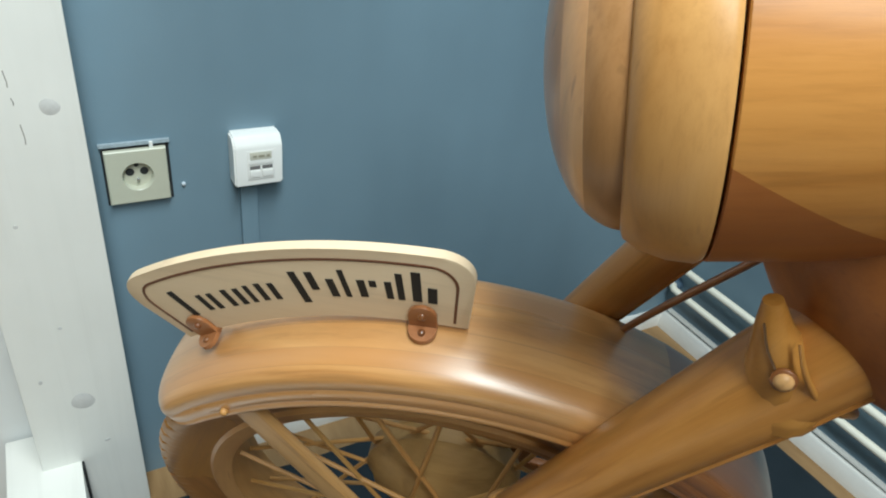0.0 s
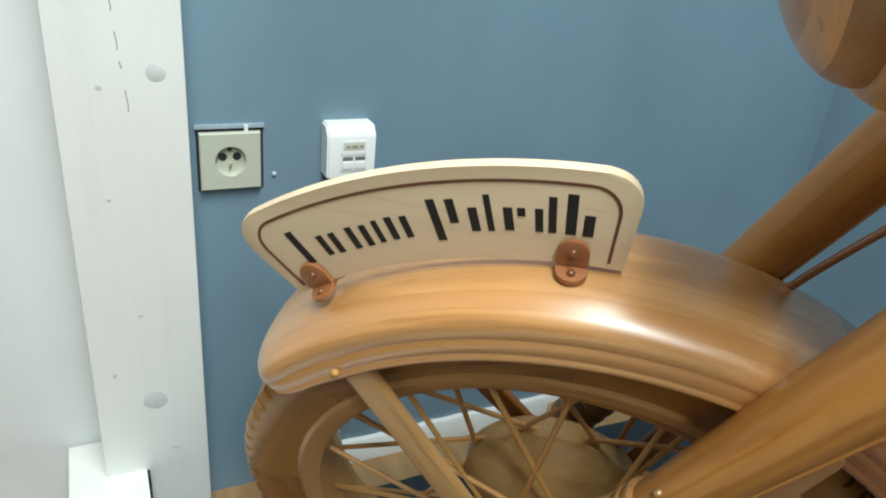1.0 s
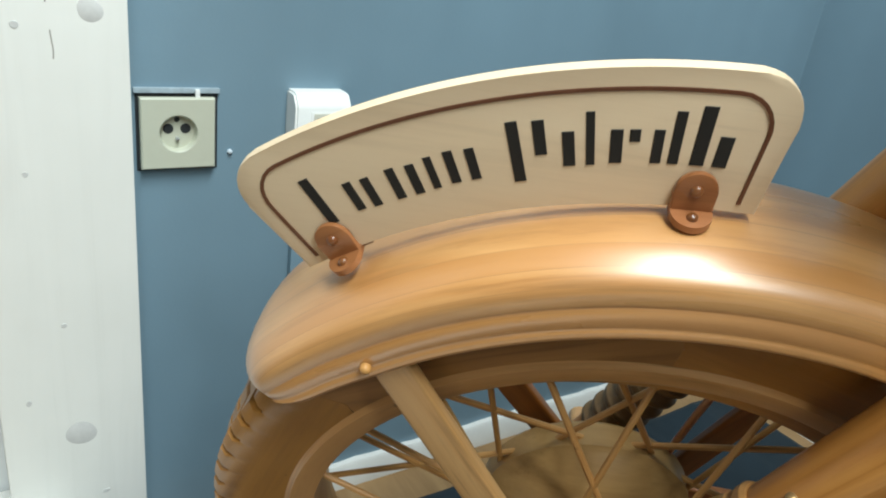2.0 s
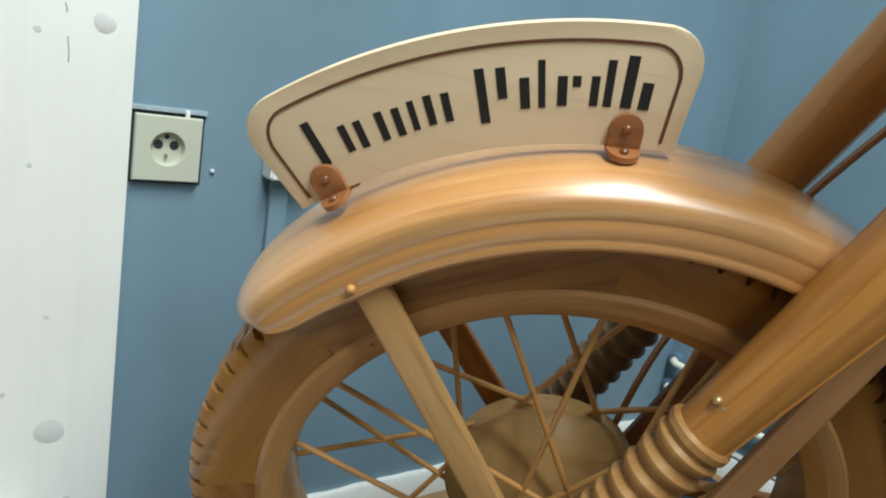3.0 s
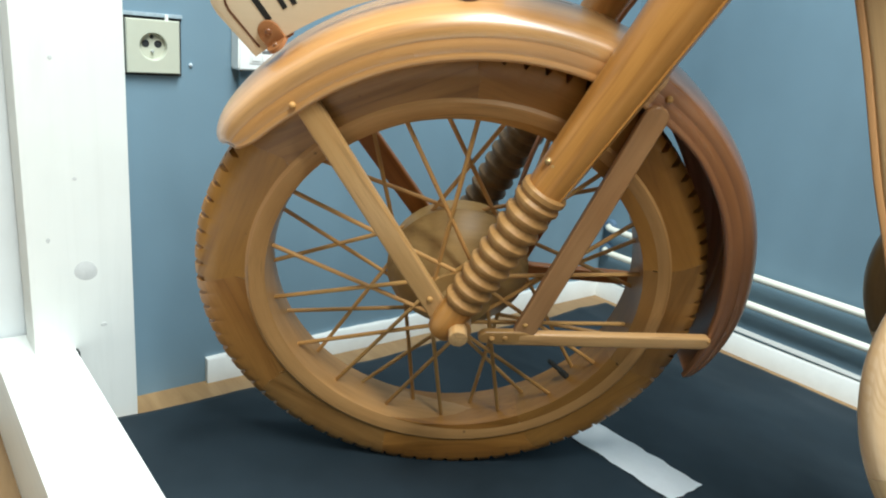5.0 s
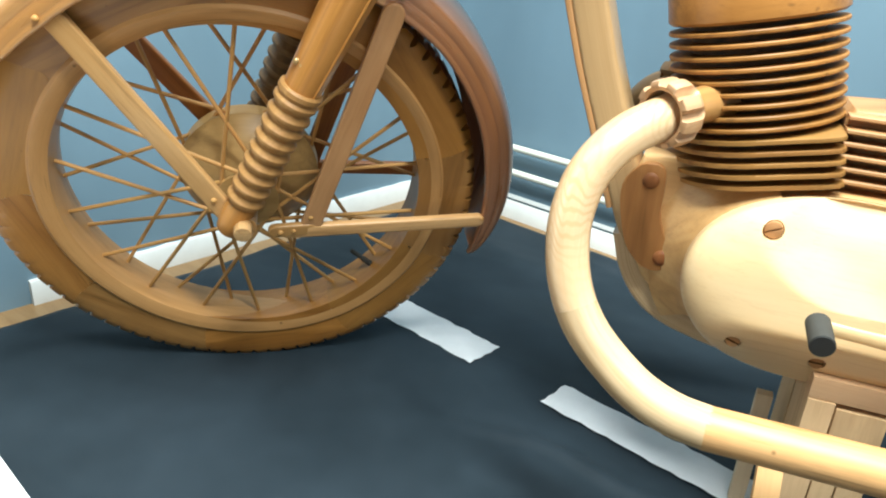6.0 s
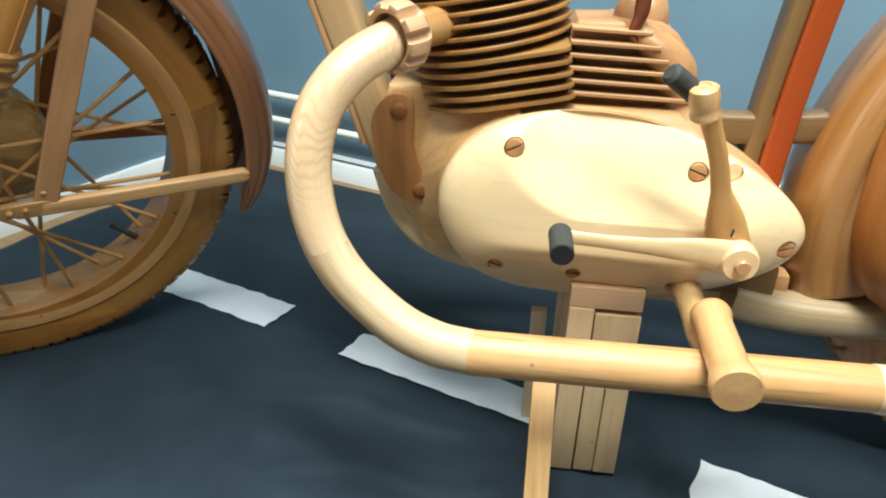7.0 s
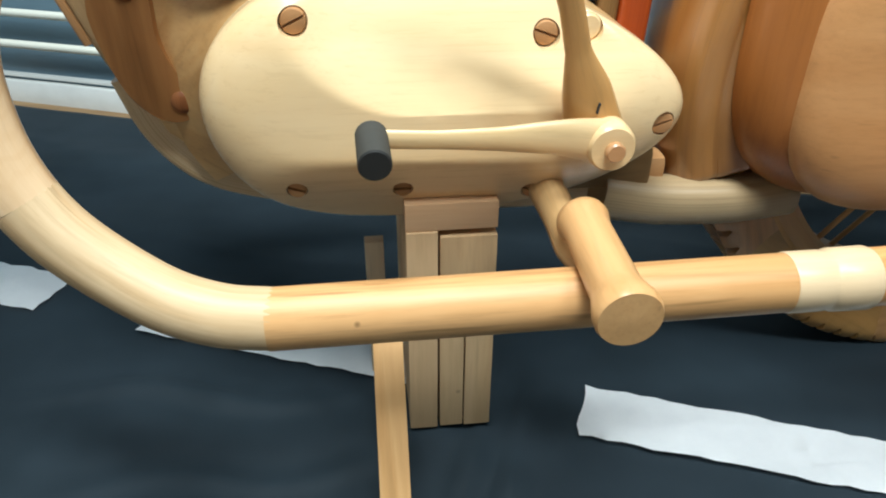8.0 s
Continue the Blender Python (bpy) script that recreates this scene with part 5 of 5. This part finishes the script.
for s in (-1, 1):
    exhaust(s)


# -------- pedals and pegs
def pedal_arm(pts, radii, flat, tone, name, label):
    """A carved lever of flattened round section."""
    path = smooth_path(pts, 8)
    ring = [(math.cos(2 * math.pi * k / 18) * flat, math.sin(2 * math.pi * k / 18)) for k in range(18)]
    f = lambda s, q: float(np.interp(s, np.linspace(0, 1, len(radii)), radii))
    return part(name, sweep(path, f, section=ring, up=(0, 1, 0)), wood(tone, "uv", 0.34), bike, label)


hub = part("pedal_hub", lathe([(0.0001, -0.012), (0.0165, -0.012), (0.0186, -0.009), (0.0190, 0.0), (0.0190, 0.008), (0.016, 0.03), (0.0001, 0.03)], 32, "y", (0.866, -0.160, 0.3245)), wood("pale", "x", 0.35), bike, "rounded pale pedal hub")
part("bolt", lathe([(0.0001, -0.0055), (0.0064, -0.0055), (0.0075, -0.0042), (0.0075, 0.004)], 24, "y", (0.867, -0.172, 0.3235)), wood("rose", "x"), hub, "round flat bolt head")
gear = pedal_arm([(0.866, -0.158, 0.3250), (0.83, -0.166, 0.3335), (0.78, -0.176, 0.3390), (0.73, -0.186, 0.345), (0.689, -0.192, 0.350)], [0.0190, 0.0135, 0.0090, 0.007, 0.007], 0.42, "pale", "gear_pedal", "slim pale wooden gear lever")
kick = pedal_arm([(0.858, -0.142, 0.332), (0.850, -0.146, 0.358), (0.838, -0.155, 0.390), (0.825, -0.166, 0.430), (0.808, -0.176, 0.468), (0.801, -0.180, 0.484)], [0.023, 0.0185, 0.0097, 0.0088, 0.0090, 0.0106], 0.55, "gold", "kick_starter", "carved wooden kick-start lever")
part("lever_head", lathe([(0.0001, 0.0150), (0.003, 0.0150), (0.0034, 0.0141), (0.0062, 0.0141), (0.0066, 0.0150), (0.0096, 0.0150), (0.0124, 0.0130), (0.0134, 0.006), (0.0128, -0.004), (0.0122, -0.007), (0.0132, -0.010), (0.0132, -0.014), (0.0105, -0.017), (0.0001, -0.018)], 28, "z", (0, 0, 0)), wood("straw", "z", 0.36), kick, "turned lever head", m=Matrix.Translation((0.7990, -0.184, 0.4835)) @ Euler((radians(12), radians(-14), 0)).to_matrix().to_4x4())
part("rubber", sweep([(0.794 - 0.0285 * k / 12, -0.172 - 0.013 * k / 12, 0.487 + 0.0205 * k / 12) for k in range(13)], lambda s, q: 0.0100 - 0.0035 * max(0.0, (s - 0.9) / 0.1) ** 2, 22), RUBBER, kick, "dull black rubber sleeve")
part("rubber", sweep([(0.689, -0.188, 0.351), (0.690, -0.229, 0.348)], 0.0112, 22), RUBBER, gear, "dull black rubber sleeve")
# thin black cap added as the shade on the sleeve's end face
part("rubber_end", sweep([(0.690, -0.2288, 0.348), (0.690, -0.2300, 0.3479)], lambda s, q: 0.0110 - 0.0008 * s, 22), INK, gear, "sleeve end face, blackened for its shade")

peg_arm = pedal_arm([(0.830, -0.070, 0.266), (0.834, -0.11, 0.264), (0.837, -0.15, 0.259), (0.839, -0.190, 0.252), (0.845, -0.222, 0.254)], [0.017, 0.0165, 0.0155, 0.0155, 0.012], 0.85, "straw", "peg_arm", "wooden footrest arm")
pk = [(0.0001, -0.004), (0.015, -0.004), (0.0190, 0.0), (0.0200, 0.005), (0.0190, 0.010), (0.0174, 0.018), (0.0180, 0.090), (0.0204, 0.100), (0.0222, 0.107), (0.0226, 0.114), (0.0210, 0.118), (0.0001, 0.1190)]
part("footpeg", lathe(pk, 40, "z"), wood("peachy", "z", 0.38, 0.6, 0.0, 0.5), bike, "turned wooden footrest", m=Matrix.Translation((0.843, -0.186, 0.276)) @ Vector((-0.01, -1, -0.05)).to_track_quat("Z", "X").to_matrix().to_4x4())


# -------- rear end
part("rear_engine_plate", box(0.090, 0.115, 0.040, (0.900, -0.012, 0.258), 0.008), wood("hazel", "x", 0.5), bike, "brown block behind the gearbox")
REAR = pose(1.342, 0, 0.329)
wheel("rear_wheel", REAR, "tan", 1)
fender("rear_mudguard", REAR, -106, 40, lambda q: 0.384, 0.067, lambda q: 0.306, "oak", 2.0, 8.0, "deep wooden rear mudguard")


def side_box(s):
    """A rounded tool box beside the rear mudguard with a bulging panel and a shallow boss."""
    c = Vector((1.166, 0.380))
    base = []
    for k in range(60):
        a = 2 * math.pi * k / 60
        ca, sa = math.cos(a), math.sin(a)
        q = (abs(ca / 0.160) ** 3.0 + abs(sa / 0.160) ** 3.0) ** (-1 / 3.0)
        base.append((q * ca, q * sa))
    rows, bulge = [], []
    for i in range(15):
        a = i / 14 * math.pi / 2
        k = max(0.003, math.cos(a) ** 0.55)
        rows.append([(c.x + x * k, s * (0.066 + 0.052 * math.sin(a)), c.y + z * k) for x, z in base])
        k = max(0.003, math.cos(a) ** 0.45)
        bulge.append([(1.193 + x * k * 0.94, s * (0.100 + 0.032 * math.sin(a)), 0.362 + z * k * 0.90) for x, z in base])
    ob = part("side_box", skin(rows, closed_v=True), wood("chestnut", "z", 0.4, 0.35, 0.0, 0.45), bike, "rounded red-brown wooden tool box", sharp=60)
    panel = part("box_panel", skin(bulge, closed_v=True), wood("peach", "x", 0.4, 0.35, 0.0, 0.62), ob, "raised orange-brown bulging panel", sharp=60)
    boss = [(0.0001, -0.006), (0.05, -0.006), (0.062, -0.003), (0.068, 0.004)]
    part("box_boss", lathe([(r, -s * h) for r, h in boss], 40, "y", (1.193, s * 0.131, 0.342)), wood("peach", "x", 0.4, 0.35, 0.0, 0.62), panel, "shallow round boss")


for s in (-1, 1):
    side_box(s)


# ---------------------------------------------------------------- what props the motorcycle up
def block_stand():
    root = tagged(new("block_stand"), "stack of raw wooden blocks propping up the engine", "stand")
    root.matrix_basis = BIKE
    for x0, x1, y, z1, lean in ((0.7135, 0.7410, -0.121, 0.232, 0.4), (0.7428, 0.7660, -0.120, 0.165, -0.1), (0.7672, 0.7935, -0.121, 0.165, 0.1)):
        bm = box(x1 - x0, 0.085, z1 - 0.002, bevel=0.0015)
        part("board", bm, wood("raw", "z", 0.6, 0.6, 0.0, 0.35), root, "raw upright board", m=pose((x0 + x1) / 2, y + 0.0425, (z1 + 0.002) / 2, 0, lean * 0.6, 0))
    part("board", box(0.0500, 0.085, 0.0605, (0.7683, -0.078, 0.1960), 0.0015), wood("raw", "z", 0.6, 0.6, 0.0, 0.35), root, "short raw block on two boards")
    part("board", box(0.080, 0.085, 0.215, (0.7535, 0.012, 0.1095), 0.002), wood("raw", "z", 0.6, 0.6, 0.0, 0.35), root, "raw upright board")
    part("top_block", box(0.080, 0.150, 0.026, (0.7535, -0.0445, 0.2455), 0.002), wood("pink", "x", 0.55, 0.6, 0.0, 0.3), root, "thin pinkish top block")
    # paler wood than the boards: the light on the lath is put into colour
    part("lath", box(0.0190, 0.014, 0.168, (0.6870, -0.023, 0.0860), 0.001), wood("ply", "z", 0.6, 0.6, 0.0, 0.35), root, "narrow raw upright lath, wood lightened for the light on it")
    return root


block_stand()
prop = tagged(new("prop_board"), "narrow raw wooden board leaning beside the blocks", "board")
prop.matrix_basis = BIKE
a, b = Vector((0.694, -0.140, 0.150)), Vector((0.692, -0.262, 0.006))
d = b - a
part("board", box(0.026, 0.018, d.length, bevel=0.0012, m=None), wood("peachy", "z", 0.6, 0.6, 0.0, 0.5), prop, m=Matrix.Translation((a + b) / 2) @ d.to_track_quat("Z", "X").to_matrix().to_4x4() @ Matrix.Rotation(radians(90), 4, "Z"))

path = [(0.822, 0.0, 0.607), (0.90, 0.0, 0.585)]
d = Vector(path[1]) - Vector(path[0])
prof = [(0.0001, 0.0), (0.014, 0.0)]
for i in range(9):
    for q, r in ((0.1, 0.013), (0.4, 0.0165), (0.7, 0.0165), (0.95, 0.013)):
        prof.append((r, (i + q) / 9 * d.length))
prof += [(0.0001, d.length)]
part("ribbed_hose", lathe(prof, 28, "z"), wood("alder", "z", 0.4), bike, "turned ribbed intake hose", m=Matrix.Translation(path[0]) @ d.to_track_quat("Z", "X").to_matrix().to_4x4())
part("slot", box(0.0013, 0.003, 0.008, bevel=0.0003), DARK, kick, "small dark sawn slot", m=Matrix.Translation((0.8555, -0.1585, 0.352)) @ Matrix.Rotation(radians(10), 4, "Y"))
